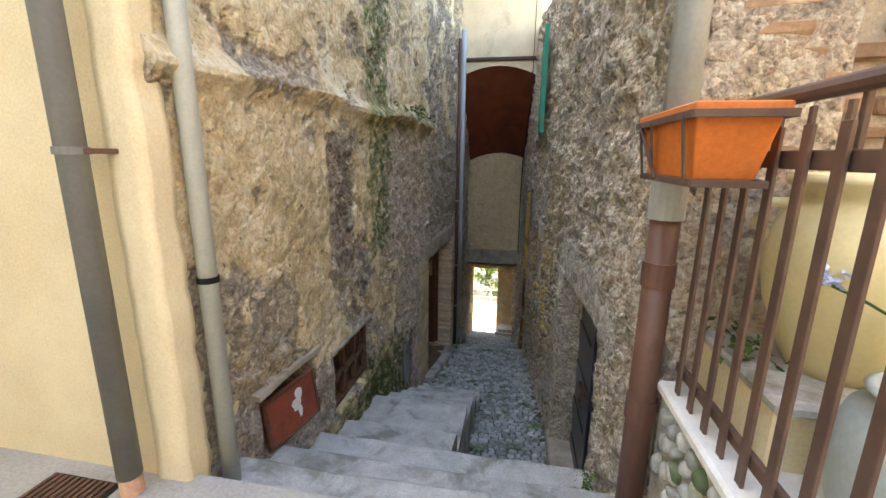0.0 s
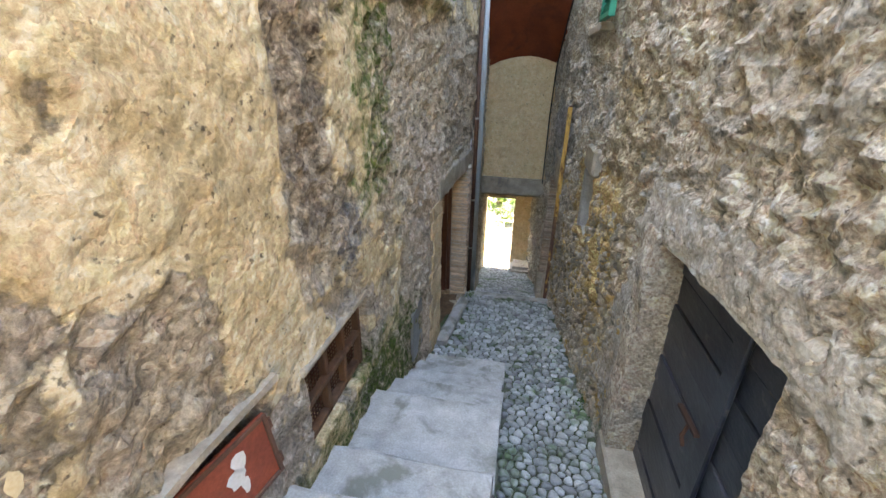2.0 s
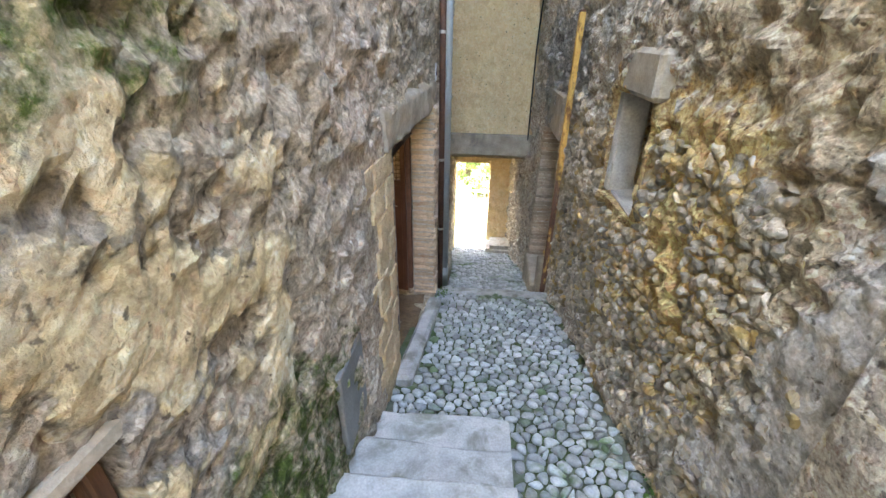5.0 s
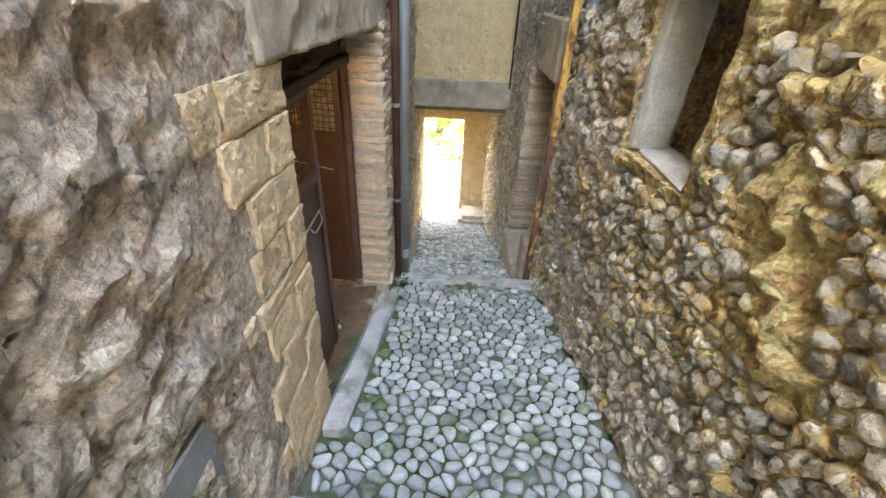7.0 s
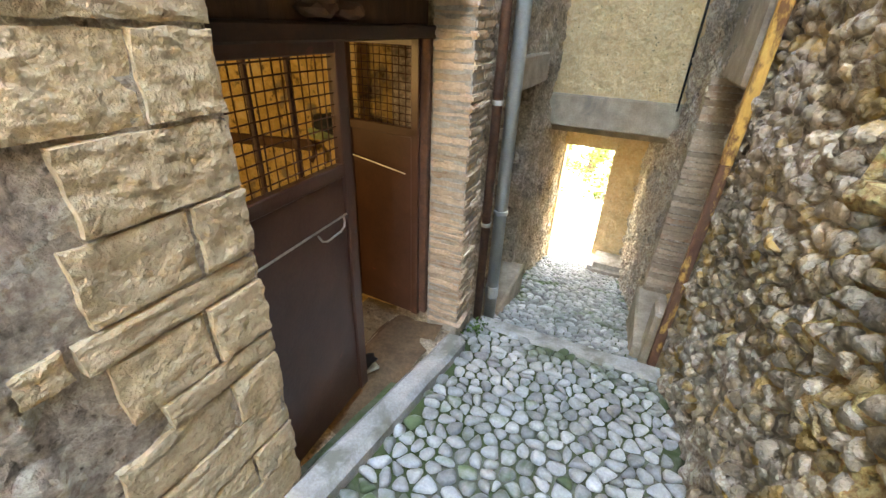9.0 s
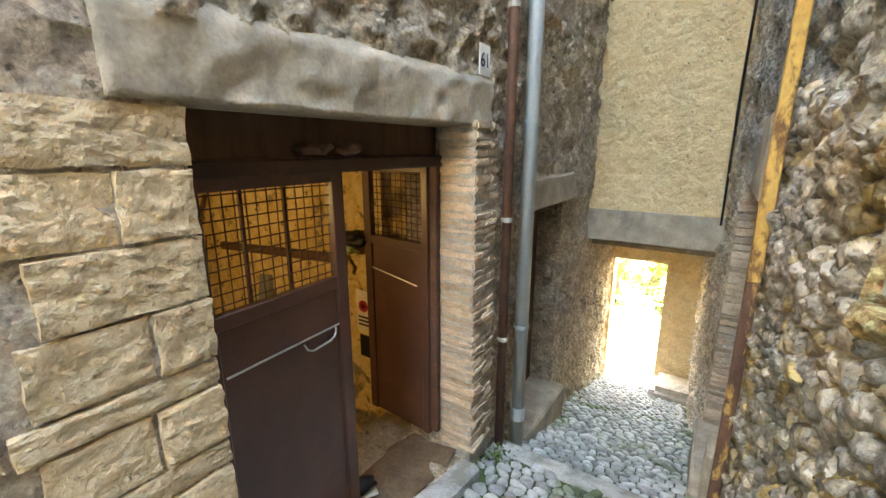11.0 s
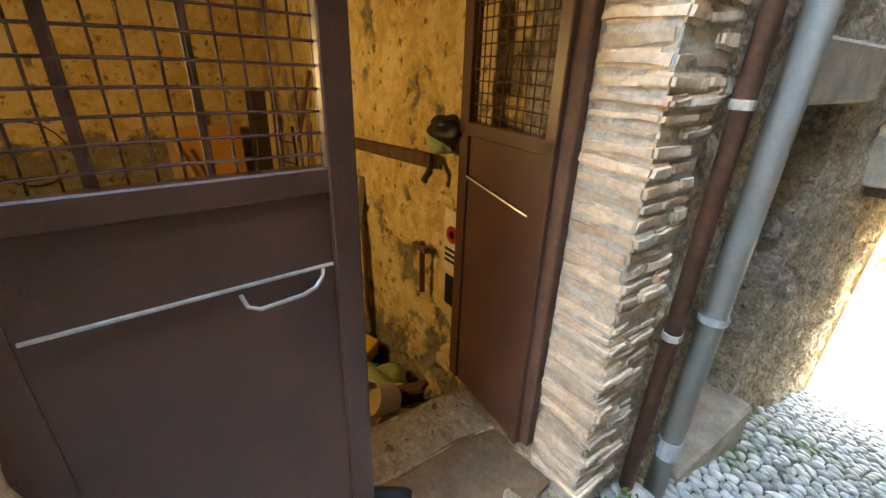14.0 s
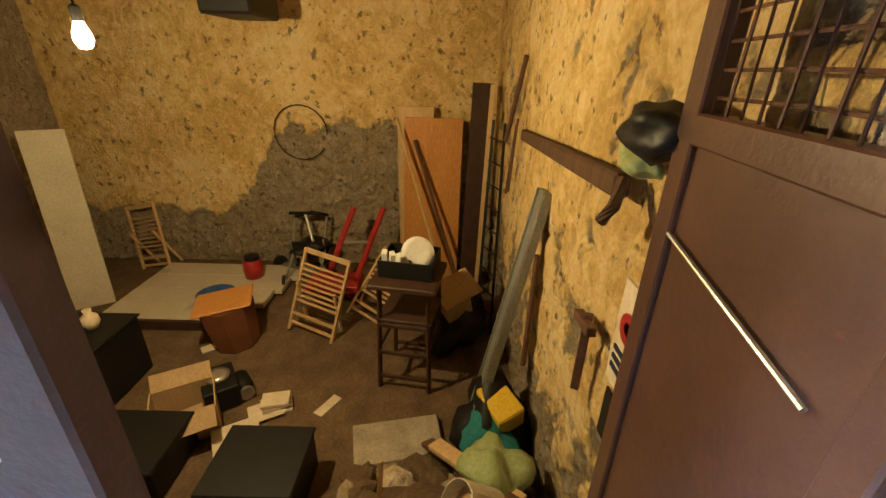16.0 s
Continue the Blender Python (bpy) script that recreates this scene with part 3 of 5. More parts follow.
bmesh.ops.subdivide_edges(corner, edges=[e for e in corner.edges if e.calc_length() > 1], cuts=110)
bmesh.ops.subdivide_edges(corner, edges=[e for e in corner.edges if e.calc_length() > 0.1], cuts=4, use_grid_fill=True)
for v in corner.verts:
    q = Vector((0, 0, v.co.z * 3))
    if v.co.x > -1.43:
        v.co.x += 0.03 * noise.fractal(q, 0.7, 2.0, 5) - 0.012
        v.co.y += 0.02 * (v.co.y < 1.4)
    v.co += 0.006 * noise.noise_vector(v.co * 9)
corner.faces.ensure_lookup_table()
for f_ in corner.faces:
    f_.smooth = True
plain_wall("wall_cream_corner", corner, M_cream, "pale rendered corner strip of the cream house")
plain_wall("backing_right", box(1.15, 1.35, 1.8, 11.7, -4.4, 3.6), M_mortar, "dark inner wall behind the openings")
# Unseen cap over the cavity, added so the openings look dark inside.
tagged(part("ceiling_light_stop", box(0.45, 1.35, 1.8, 11.7, 3.45, 3.58), M_mortar), "unseen slab added to keep daylight out behind the openings", "ceiling", kind="structure")
plain_wall("backing_left", box(-2.75, -2.55, 1.95, 2.72, -1.5, 0.6), M_mortar, "dark inner wall behind the hatch")
plain_wall("backing_left_lower", box(-2.2, -2.0, 7.75, 11.7, -4.4, 2), M_mortar, "dark inner wall behind the lower door")
# House on the right of the square: its end faces the terrace
end_wall = rough_wall("wall_terrace_end", lambda s, z, o: (s, 1.75 - o, z), 0.64, 4.0, 0.0, 3.7, [], M_right, "brick and render end wall above the terrace", amp=0.02, d=0.08, thick=0.1, flip=False)
end_wall.data.materials[0] = M_concrete
plain_wall("wall_terrace_side", box(2.3, 2.6, -6, 1.74, -0.3, 3.7), M_pale, "pale rendered wall beside the terrace")
band = part("trim", box(2.285, 2.3, -2, 1.7, 1.35, 1.42), M_terra, label="")
tagged(band, "red painted line on the pale wall", "trim", kind="structure")
rnd = random.Random(23)
for k in range(17):
    x = 0.7 + rnd.uniform(0, 0.12)
    while x < 2.2:
        w = rnd.uniform(0.17, 0.3)
        if rnd.random() < 0.72:
            part("brick", box(x, x + w - 0.015, 1.715 + rnd.uniform(0, 0.012), 1.77, 1.32 + k * 0.085, 1.32 + k * 0.085 + rnd.uniform(0.045, 0.065), 0.01, jitter=0.007), M_brick_dark, end_wall)
        x += w

# Facade over the alley, its sloping vault and the yellow wall at the end
plain_wall("wall_facade", box(left_x(8.2) - 0.1, right_x(8.2) + 0.1, 8.2, 8.6, 3.26, 4.7, 0.01), M_pale, "pale rendered wall bridging the alley")
lintel_dark = part("trim", box(left_x(8.2), right_x(8.2) + 0.02, 8.15, 8.3, 3.2, 3.262, 0.008), M_darkwood)
tagged(lintel_dark, "dark timber edge under the bridging wall", "trim", kind="structure")


def arch_line(x, spring, rise):
    half = (right_x(8.2) - left_x(8.2)) / 2
    return spring + rise * (1 - ((x - (right_x(8.2) + left_x(8.2)) / 2) / half) ** 2)


def vault():
    bm = bmesh.new()
    xs = [left_x(8.2) - 0.02 + (right_x(8.2) - left_x(8.2) + 0.04) * i / 24 for i in range(25)]
    rows = []
    for y, spring, rise in ((8.22, 2.95, 0.17), (8.8, 2.42, 0.17), (9.4, 1.9, 0.17), (9.97, 1.4, 0.17)):
        rows.append([(bm.verts.new((x, y, arch_line(x, spring, rise))), bm.verts.new((x, y, arch_line(x, spring, rise) + 0.2))) for x in xs])
    for a, b in zip(rows, rows[1:]):
        for i in range(24):
            bm.faces.new((a[i][0], b[i][0], b[i + 1][0], a[i + 1][0]))
            bm.faces.new((a[i][1], a[i + 1][1], b[i + 1][1], b[i][1]))
    a = rows[0]
    for i in range(24):
        bm.faces.new((a[i][0], a[i + 1][0], a[i + 1][1], a[i][1]))
    return bm


tagged(part("ceiling_vault", vault(), M_vault), "dark red-brown sloping vault over the alley", "ceiling", kind="structure")


def arch_front():
    bm = bmesh.new()
    xs = [left_x(8.2) + (right_x(8.2) - left_x(8.2)) * i / 24 for i in range(25)]
    lo = [bm.verts.new((x, 8.19, arch_line(x, 2.95, 0.17))) for x in xs]
    hi = [bm.verts.new((x, 8.19, 3.2)) for x in xs]
    lo2 = [bm.verts.new((x, 8.24, arch_line(x, 2.95, 0.17))) for x in xs]
    for i in range(24):
        bm.faces.new((lo[i], lo[i + 1], hi[i + 1], hi[i]))
        bm.faces.new((lo[i], lo2[i], lo2[i + 1], lo[i + 1]))
    return bm


plain_wall("wall_arch_face", arch_front(), M_pale, "pale rendered face of the arch")
yellow = rough_wall("wall_end", lambda s, z, o: (s, 9.97 - o, z), -1.3, 0.12, -0.74, 1.75, [], M_yellow, "yellow rendered wall over the passage", amp=0.02, thick=0.25, d=0.05)
plain_wall("beam", box(-1.3, 0.1, 9.9, 10.25, -1.08, -0.735, 0.015), M_concrete, "weathered grey concrete beam over the passage")
tagged(part("ceiling_passage", box(-1.4, 0.2, 10.24, 11.75, -1.2, -0.9), M_concrete), "plain ceiling of the short passage", "ceiling", kind="structure")
passage_end = rough_wall("wall_passage_end", lambda s, z, o: (s, 11.62 - o, z), -1.6, 0.3, -4.4, -0.95, [(-1.21, -0.5, -4.4, -1.68)], M_yellow, "yellow rendered wall with the bright doorway", amp=0.03, thick=0.25, d=0.05)
plain_wall("wall_over_passage", box(-3, 2, 11.72, 11.95, -0.95, 3.0), M_yellow, "outer wall over the passage")
plain_wall("wall_outer_left", box(-8, -1.62, 11.72, 11.95, -4.4, 5.0), M_yellow, "outer house wall beside the passage")
plain_wall("wall_outer_right", box(0.3, 6, 11.72, 11.95, -4.4, 3.6), M_yellow, "outer house wall beside the passage")
skirt = part("trim", box(-0.5, right_x(11) + 0.1, 11.0, 11.6, floor_z(11.3) - 0.3, floor_z(11.3) + 0.25, 0.08, segs=2), M_mortar)
tagged(skirt, "sloping mortar bank at the passage corner", "trim", kind="structure")

# Alley floor
def bed():
    bm = bmesh.new()
    ys = [2.4 + 0.05 * i for i in range(int(9.4 / 0.05))]
    rows = []
    for y in ys:
        x0, x1 = left_x(y) - 0.1, right_x(y) + 0.1
        rows.append([bm.verts.new((x0 + (x1 - x0) * k / 24, y, floor_z(y) - 0.012 + 0.012 * noise.noise(Vector((k * 0.4, y * 4, 0))))) for k in range(25)])
    for a, b in zip(rows, rows[1:]):
        for k in range(24):
            bm.faces.new((a[k], a[k + 1], b[k + 1], b[k]))
    return bm


floor = part("floor", bed(), M_bed)
tagged(floor, "cobbled alley floor of river stones in mossy mortar", "floor", kind="structure")

# Steps
stairs = base("stairs", "pale worn stone steps down along the wall", "stairs", kind="structure")
NOSINGS = [(1.8, -0.17), (2.15, -0.37), (2.62, -0.61), (3.02, -0.78), (3.72, -0.95), (4.07, -1.12), (4.42, -1.3), (4.76, -1.48), (5.12, -1.65)]
back = 1.4
for k, (yf, z) in enumerate(NOSINGS):
    wide = k < 3
    xr = right_x(yf) + 0.02 if wide else -0.42 + 0.012 * (k % 3)
    xl = left_x(yf) - 0.06
    b = box(xl, xr, back - 0.03, yf, -2.0 if k > 2 else -1.7, z, 0.0)
    bmesh.ops.subdivide_edges(b, edges=b.edges[:], cuts=12, use_grid_fill=True)
    for v in b.verts:
        v.co.z += 0.012 * noise.noise(v.co * 3 + Vector((k, 0, 0))) * (v.co.z > z - 0.01)
        if v.co.z > z - 0.03 and v.co.y > yf - 0.01:
            v.co.y -= 0.014 + 0.014 * noise.noise(v.co * 7)
            v.co.z -= 0.008
        if v.co.z > z - 0.03:
            v.co.z += 0.03 * (yf - v.co.y)
        if v.co.y > yf - 0.04:
            v.co.y += 0.02 * noise.noise(v.co * 2.2 + Vector((0, k, 0)))
        if not wide and v.co.x > xr - 0.01:
            v.co.x += 0.018 * noise.noise(v.co * 3)
    part("step", b, M_step, stairs)
    back = yf

# Cellar behind the metal door
CX, CY0, CY1, CZ, CT = -6.0, 2.2, 7.2, -2.95, 0.85
cellar_floor = part("cellar_floor", box(CX - 0.2, -1.6, CY0 - 0.2, CY1 + 0.3, CZ - 0.3, CZ), M_dirt)
tagged(cellar_floor, "brown dirt floor of the cellar store", "floor", kind="structure")
def back_coat(s, z):
    """Ochre render above; bare grey cement low down, rising in a hump behind the leaning boards."""
    top = -1.75 + 0.55 * soft_box(s, 0, 4.85, 6.9, -1, 1, 0.5) - 0.5 * soft_box(s, 0, 2, 4.0, -1, 1, 0.6)
    return 0.5 + (z - top) * 1.6 + 0.5 * (coat_noise(s, z, 5.0) - 0.45)


def side_coat(s, z):
    return 0.62 + 0.7 * (coat_noise(s, z, 6.0) - 0.4) + min(0.0, (z + 1.9) * 0.7)


rough_wall("cellar_wall_back", lambda s, z, o: (CX + o, s, z), CY0, CY1 + 0.1, CZ, CT, [], M_room, "ochre cellar wall with crumbling render", amp=0.04, d=0.04, thick=0.15, coat=back_coat)
rough_wall("cellar_wall_side", lambda s, z, o: (s, CY1 - o, z), CX, -1.58, CZ, CT, [], M_room, "ochre cellar side wall with peeling render", amp=0.04, d=0.04, thick=0.1, flip=False, coat=side_coat)
plain_wall("cellar_wall_far", box(CX - 0.3, -1.9, CY0 - 0.2, CY0 + 0.04, CZ, CT), M_room, "dim cellar wall in brown shade")
plain_wall("cellar_wall_front_a", box(-1.95, -1.86, CY0, 2.7, CZ, CT), M_room, "inner face of the cellar front wall")
plain_wall("cellar_wall_front_b", box(-1.95, -1.86, 3.72, 5.6, CZ, CT), M_room, "inner face of the cellar front wall")
plain_wall("cellar_wall_front_c", box(-1.95, -1.6, 2.7, 7.2, CZ, -2.04), M_room, "inner face of the cellar front wall below the door")
tagged(part("cellar_ceiling", box(CX - 0.2, -1.5, CY0 - 0.2, CY1 + 0.2, CT, CT + 0.2), M_wood), "dark timber ceiling of the cellar", "ceiling", kind="structure")
# bank of earth and rubble that leads from the door sill down to the floor
def bank():
    bm = bmesh.new()
    rows = []
    for i in range(25):
        x = -1.25 - 1.75 * i / 24
        top = -2.0 if x > -1.6 else -2.0 - (x + 1.6) / -1.4 * 0.97
        rows.append([bm.verts.new((x, y, top + 0.05 * noise.noise(Vector((x * 4, y * 4, 2))) - 0.5 * max(0, 6.1 - y))) for y in [5.4 + 1.8 * k / 24 for k in range(25)]])
    for a, b in zip(rows, rows[1:]):
        for k in range(24):
            bm.faces.new((a[k], b[k], b[k + 1], a[k + 1]))
    return bm


tagged(part("earth_bank", bank(), M_dirt), "bank of earth sloping from the door into the cellar", "earth", kind="structure")


# ---- things in the alley ----
def pipe(name, label, pts, r, material, clips=(), joints=(), clip_mat=None):
    p = base(name, label, "pipe")
    part("pipe", tube(pts, r, 16), material, p, smooth=True)
    a, b = Vector(pts[0]), Vector(pts[-1])
    for z in clips:
        c = a.lerp(b, (z - a.z) / (b.z - a.z))
        part("clip", tube([c - Vector((0, 0, 0.014)), c + Vector((0, 0, 0.014))], r * 1.16, 16), clip_mat or M_rust, p, smooth=False)
    for z in joints:
        c = a.lerp(b, (z - a.z) / (b.z - a.z))
        part("collar", tube([c - Vector((0, 0, 0.05)), c + Vector((0, 0, 0.05))], r * 1.13, 16), material, p)
    return p


big = pipe("drainpipe", "dark grey downpipe on the cream wall ending in terracotta", [(-1.65, 1.3, 0.09), (-1.65, 1.3, 5.1)], 0.05, M_pipe_dark, clips=(1.5, 3.6), clip_mat=M_pipe_dark)
part("spigot", tube([(-1.65, 1.3, -0.0), (-1.65, 1.3, 0.14)], 0.046, 16), M_stub, big, "pale terracotta pipe end")
part("bracket", bar((-1.6, 1.3, 1.5), (-1.55, 1.4, 1.5), 0.02, 0.02), M_rust, big)
pipe("drainpipe", "pale green-grey downpipe with a black clip", [(-1.39, 1.6, -0.17), (-1.41, 1.6, 5.1)], 0.042, M_pipe_pale, clips=(0.93, 3.2), clip_mat=M_black)
rp = pipe("drainpipe", "brown metal downpipe with pale grey upper length", [(0.56, 1.72, -0.36), (0.56, 1.72, 1.3)], 0.056, M_copper, clips=(), joints=(0.45, 1.05))
part("upper_pipe", tube([(0.56, 1.72, 1.28), (0.56, 1.72, 3.6)], 0.058, 16), M_zinc, rp, "pale grey upper pipe", smooth=True)
part("collar", tube([(0.56, 1.72, 1.27), (0.56, 1.72, 1.42)], 0.066, 16), M_zinc, rp)
pipe("drainpipe", "grey plastic downpipe at the corner of the wall", [(left_x(7.68) + 0.09, 7.68, floor_z(7.7)), (left_x(7.68) + 0.09, 7.68, 3.6)], 0.047, M_zinc, clips=(0.1, -1.3, 1.7), joints=(-2.0, 1.2), clip_mat=M_zinc)
pipe("drainpipe", "thin rusty brown pipe beside the brick pier", [(left_x(7.42) + 0.06, 7.42, floor_z(7.4) + 0.05), (left_x(7.42) + 0.06, 7.42, 3.4)], 0.03, M_rust, clips=(-0.5, -1.3, 0.7), clip_mat=M_mortar)

# grate by the downpipe
grate = base("drain_grate", "dark iron drain grate in the paving", "grate", at=pose(-1.9, 1.19, 0.004))
part("grate_frame", box(-0.2, 0.17, -0.13, 0.13, -0.02, 0.004), M_black, grate)
for k in range(11):
    part("slat", box(-0.19 + 0.032 * k, -0.172 + 0.032 * k, -0.12, 0.12, 0.004, 0.012), M_rust, grate)

# red hatch ajar in its opening
hatch = base("hatch_door", "red-brown metal hatch hanging open, white paint mark", "hatch", at=pose(left_x(2.5) + 0.045, 2.5, -0.34, 0, -4, 0) @ pose(0, 0, 0, 3, 0, -13))
part("panel", box(-0.01, 0.01, -0.46, 0.0, 0.0, 0.35, 0.005), M_redhatch, hatch)
for y0, y1, z0, z1 in ((-0.46, -0.438, 0.0, 0.35), (-0.022, 0.0, 0.0, 0.35), (-0.436, -0.024, 0.328, 0.35), (-0.436, -0.024, 0.0, 0.022)):
    part("rim", box(0.01, 0.022, y0, y1, z0, z1, 0.003), M_rust, hatch)
for z0 in (0.05, 0.26):
    part("hinge", tube([(0.014, 0.006, z0), (0.014, 0.006, z0 + 0.05)], 0.009, 10), M_rust, hatch)
smear = bmesh.new()
for (y, z, a, h) in ((-0.17, 0.245, 0.035, 0.05), (-0.2, 0.185, 0.045, 0.045), (-0.175, 0.12, 0.02, 0.045)):
    smear.faces.new([smear.verts.new((0.0125, y + a * math.cos(t * 0.7) * (1 + 0.35 * math.sin(t * 2.3)), z + h * math.sin(t * 0.7))) for t in range(9)])
part("paint_mark", smear, M_white, hatch, "smear of white paint")
lip = box(left_x(2.2) - 0.1, left_x(2.2) + 0.04, 1.9, 2.58, 0.1, 0.135)
bmesh.ops.subdivide_edges(lip, edges=lip.edges[:], cuts=6, use_grid_fill=True)
for v in lip.verts:
    v.co += 0.012 * noise.noise_vector(v.co * 7) + Vector((0.05 * (v.co.y - 2.2), 0, 0))
tagged(part("hatch_lintel", lip, M_concrete), "pale cement lip over the hatch", "lintel", kind="structure")

# barred cellar window
win = base("window_1", "small cellar window with brown wooden bars", "window", kind="structure")
lx = left_x(3.2)
for a, b in (((lx - 0.08, 2.85, -0.58), (lx - 0.08, 2.85, -0.07)), ((lx - 0.06, 3.57, -0.6), (lx - 0.06, 3.57, -0.07)), ((lx - 0.07, 3.1, -0.6), (lx - 0.07, 3.1, -0.07)), ((lx - 0.07, 3.34, -0.6), (lx - 0.07, 3.34, -0.07)), ((lx - 0.055, 2.84, -0.33), (lx - 0.055, 3.58, -0.33)), ((lx - 0.07, 2.84, -0.58), (lx - 0.07, 3.58, -0.58)), ((lx - 0.07, 2.84, -0.075), (lx - 0.07, 3.58, -0.075))):
    part("bar", bar(a, b, 0.05, 0.04, 0.005), M_wood, win)
net = bmesh.new()
for k in range(24):
    bar((lx - 0.1, 2.86 + 0.03 * k, -0.58), (lx - 0.1, 2.86 + 0.03 * k, -0.07), 0.006, 0.006, 0, net)
for k in range(17):
    bar((lx - 0.1, 2.84, -0.57 + 0.03 * k), (lx - 0.1, 3.58, -0.57 + 0.03 * k), 0.006, 0.006, 0, net)
part("netting", net, M_rust, win)
part("window_lintel", box(lx - 0.1, lx + 0.025, 2.76, 3.66, -0.055, -0.01, 0.012, jitter=0.006), M_concrete, win, "pale cement lip")

# the grey plate at the foot of the wall
plate = base("access_panel", "flat grey metal panel at the foot of the wall", "panel")
part("panel", box(left_x(4.7) - 0.01, left_x(4.7) + 0.022, 4.5, 4.86, -1.32, -0.78, 0.006), M_greymetal, plate)

# black plank door on the right
d1 = base("door_1", "black weathered plank door in a deep opening", "door", kind="structure")
xd = right_x(3.3) + 0.12
for k in range(10):
    part("plank", box(xd - 0.01 * (k % 2), xd + 0.04, 2.66, 3.97, -1.6 + 0.2 * k, -1.6 + 0.2 * k + 0.194, 0.006), M_blackwood, d1)
part("stile", box(xd - 0.035, xd - 0.01, 3.0, 3.12, -1.6, 0.4, 0.006), M_blackwood, d1)
part("latch", bar((xd - 0.05, 3.1, -0.35), (xd - 0.05, 3.35, -0.37), 0.03, 0.02), M_darkwood, d1)
part("hasp", tube([(xd - 0.05, 3.2, -0.36), (xd - 0.07, 3.2, -0.45), (xd - 0.05, 3.2, -0.52)], 0.012, 8), M_rust, d1)
jamb = box(right_x(4.0) - 0.045, right_x(4.0) + 0.3, 3.87, 4.1, floor_z(4) - 0.1, 0.45, 0.0)
bmesh.ops.subdivide_edges(jamb, edges=jamb.edges[:], cuts=14, use_grid_fill=True)
for v in jamb.verts:
    v.co += Vector((1, 1, 0)) * 0.035 * noise.noise(v.co * 4)
tagged(part("jamb_1", jamb, M_right), "rounded stone jamb with remains of render", "jamb", kind="structure")
lin1 = rough_wall("lintel_1", on_right, 2.5, 4.2, 0.402, 0.6, [], M_mortar, "smooth cement lintel over the plank door", amp=0.02, thick=0.3, d=0.03, flip=True, extra=lambda s, z: 0.016 - 0.04 * max(0.0, (z - 0.54) * 12))
thr = part("threshold_1", box(right_x(3.5) - 0.1, right_x(3.5) + 0.25, 2.8, 4.05, floor_z(3.5) - 0.3, floor_z(3.5) + 0.14, 0.02), M_concrete)
tagged(thr, "grey stone threshold under the plank door", "threshold", kind="structure")

# square window in the right wall
w2 = base("window_2", "small deep unglazed window with whitewashed reveal", "window", kind="structure")
part("reveal", box(right_x(6.5) + 0.03, right_x(6.5) + 0.24, 6.42, 6.5, -0.44, 0.32, 0.02, jitter=0.012), M_limewash, w2, "whitewashed side of the opening")
part("window_sill", box(right_x(6.2) + 0.05, right_x(6.2) + 0.24, 5.86, 6.44, -0.46, -0.41, 0.02, jitter=0.01), M_limewash, w2, "whitewashed sill")
part("window_lintel", box(right_x(6.2) - 0.03, right_x(6.2) + 0.35, 5.75, 6.7, 0.33, 0.62, 0.03), M_concrete, w2, "grey cement lintel")

# lower doorway on the right
d2 = base("door_2", "recessed dark doorway with a cement lintel", "door", kind="structure")
xr = right_x(8.3)
part("lintel", box(xr - 0.03, xr + 0.3, 7.8, 8.95, -0.36, 0.12, 0.02), M_concrete, d2, "grey cement lintel")
part("door_leaf", box(xr + 0.28, xr + 0.33, 7.96, 8.74, -2.7, -0.36, 0.005), M_wood, d2)
part("sill", box(xr - 0.12, xr + 0.35, 7.85, 8.8, floor_z(8.3) - 0.2, -2.25, 0.02), M_concrete, d2, "grey cement doorstep")
part("post_block", box(xr - 0.06, xr + 0.1, 7.72, 7.97, floor_z(8) - 0.2, -1.85, 0.02), M_concrete, d2)

# lower doorway on the left
d4 = base("door_4", "old plank door under a timber lintel", "door", kind="structure")
xl = left_x(8.4)
part("lintel", box(xl - 0.3, xl + 0.05, 7.85, 8.95, -0.52, -0.28, 0.015), M_concrete, d4, "grey weathered lintel")
for k in range(5):
    part("plank", box(xl - 0.27, xl - 0.23, 7.99 + 0.162 * k, 8.145 + 0.162 * k, -2.72, -0.52, 0.004), M_wood, d4)
part("sill", box(xl - 0.25, xl + 0.12, 7.9, 8.85, floor_z(8.4) - 0.2, -2.36, 0.02), M_concrete, d4, "grey cement doorstep")

# rusty post on the right wall
post = base("rusty_post", "tall iron post flaking orange rust against the wall", "post")
part("post", bar((right_x(7.6) - 0.05, 7.6, floor_z(7.6) - 0.05), (right_x(7.6) - 0.05, 7.6, 0.9), 0.05, 0.05, 0.006), M_rust, post)
part("paint", bar((right_x(7.6) - 0.053, 7.6, -0.72), (right_x(7.6) - 0.053, 7.6, 0.88), 0.058, 0.058, 0.004), M_rust_orange, post, "flaking orange paint")
part("paint", bar((right_x(7.6) - 0.053, 7.6, -2.2), (right_x(7.6) - 0.053, 7.6, -0.72), 0.056, 0.056, 0.004), M_rust_flecks, post, "last flecks of orange paint on rust")

# green shutter
sh = base("window_3", "open green louvred shutter on the right wall", "window", kind="structure")
xs = right_x(6.0)
part("window_frame", box(xs - 0.05, xs + 0.05, 6.25, 7.0, 1.8, 3.15, 0.01), M_concrete, sh, "pale cement surround")
part("window_sill", box(xs - 0.12, xs + 0.05, 6.15, 7.05, 1.72, 1.8, 0.01), M_concrete, sh)
leafm = base("shutter", "", "")
leafm.parent = sh
leafm.matrix_world = Matrix.Identity(4)
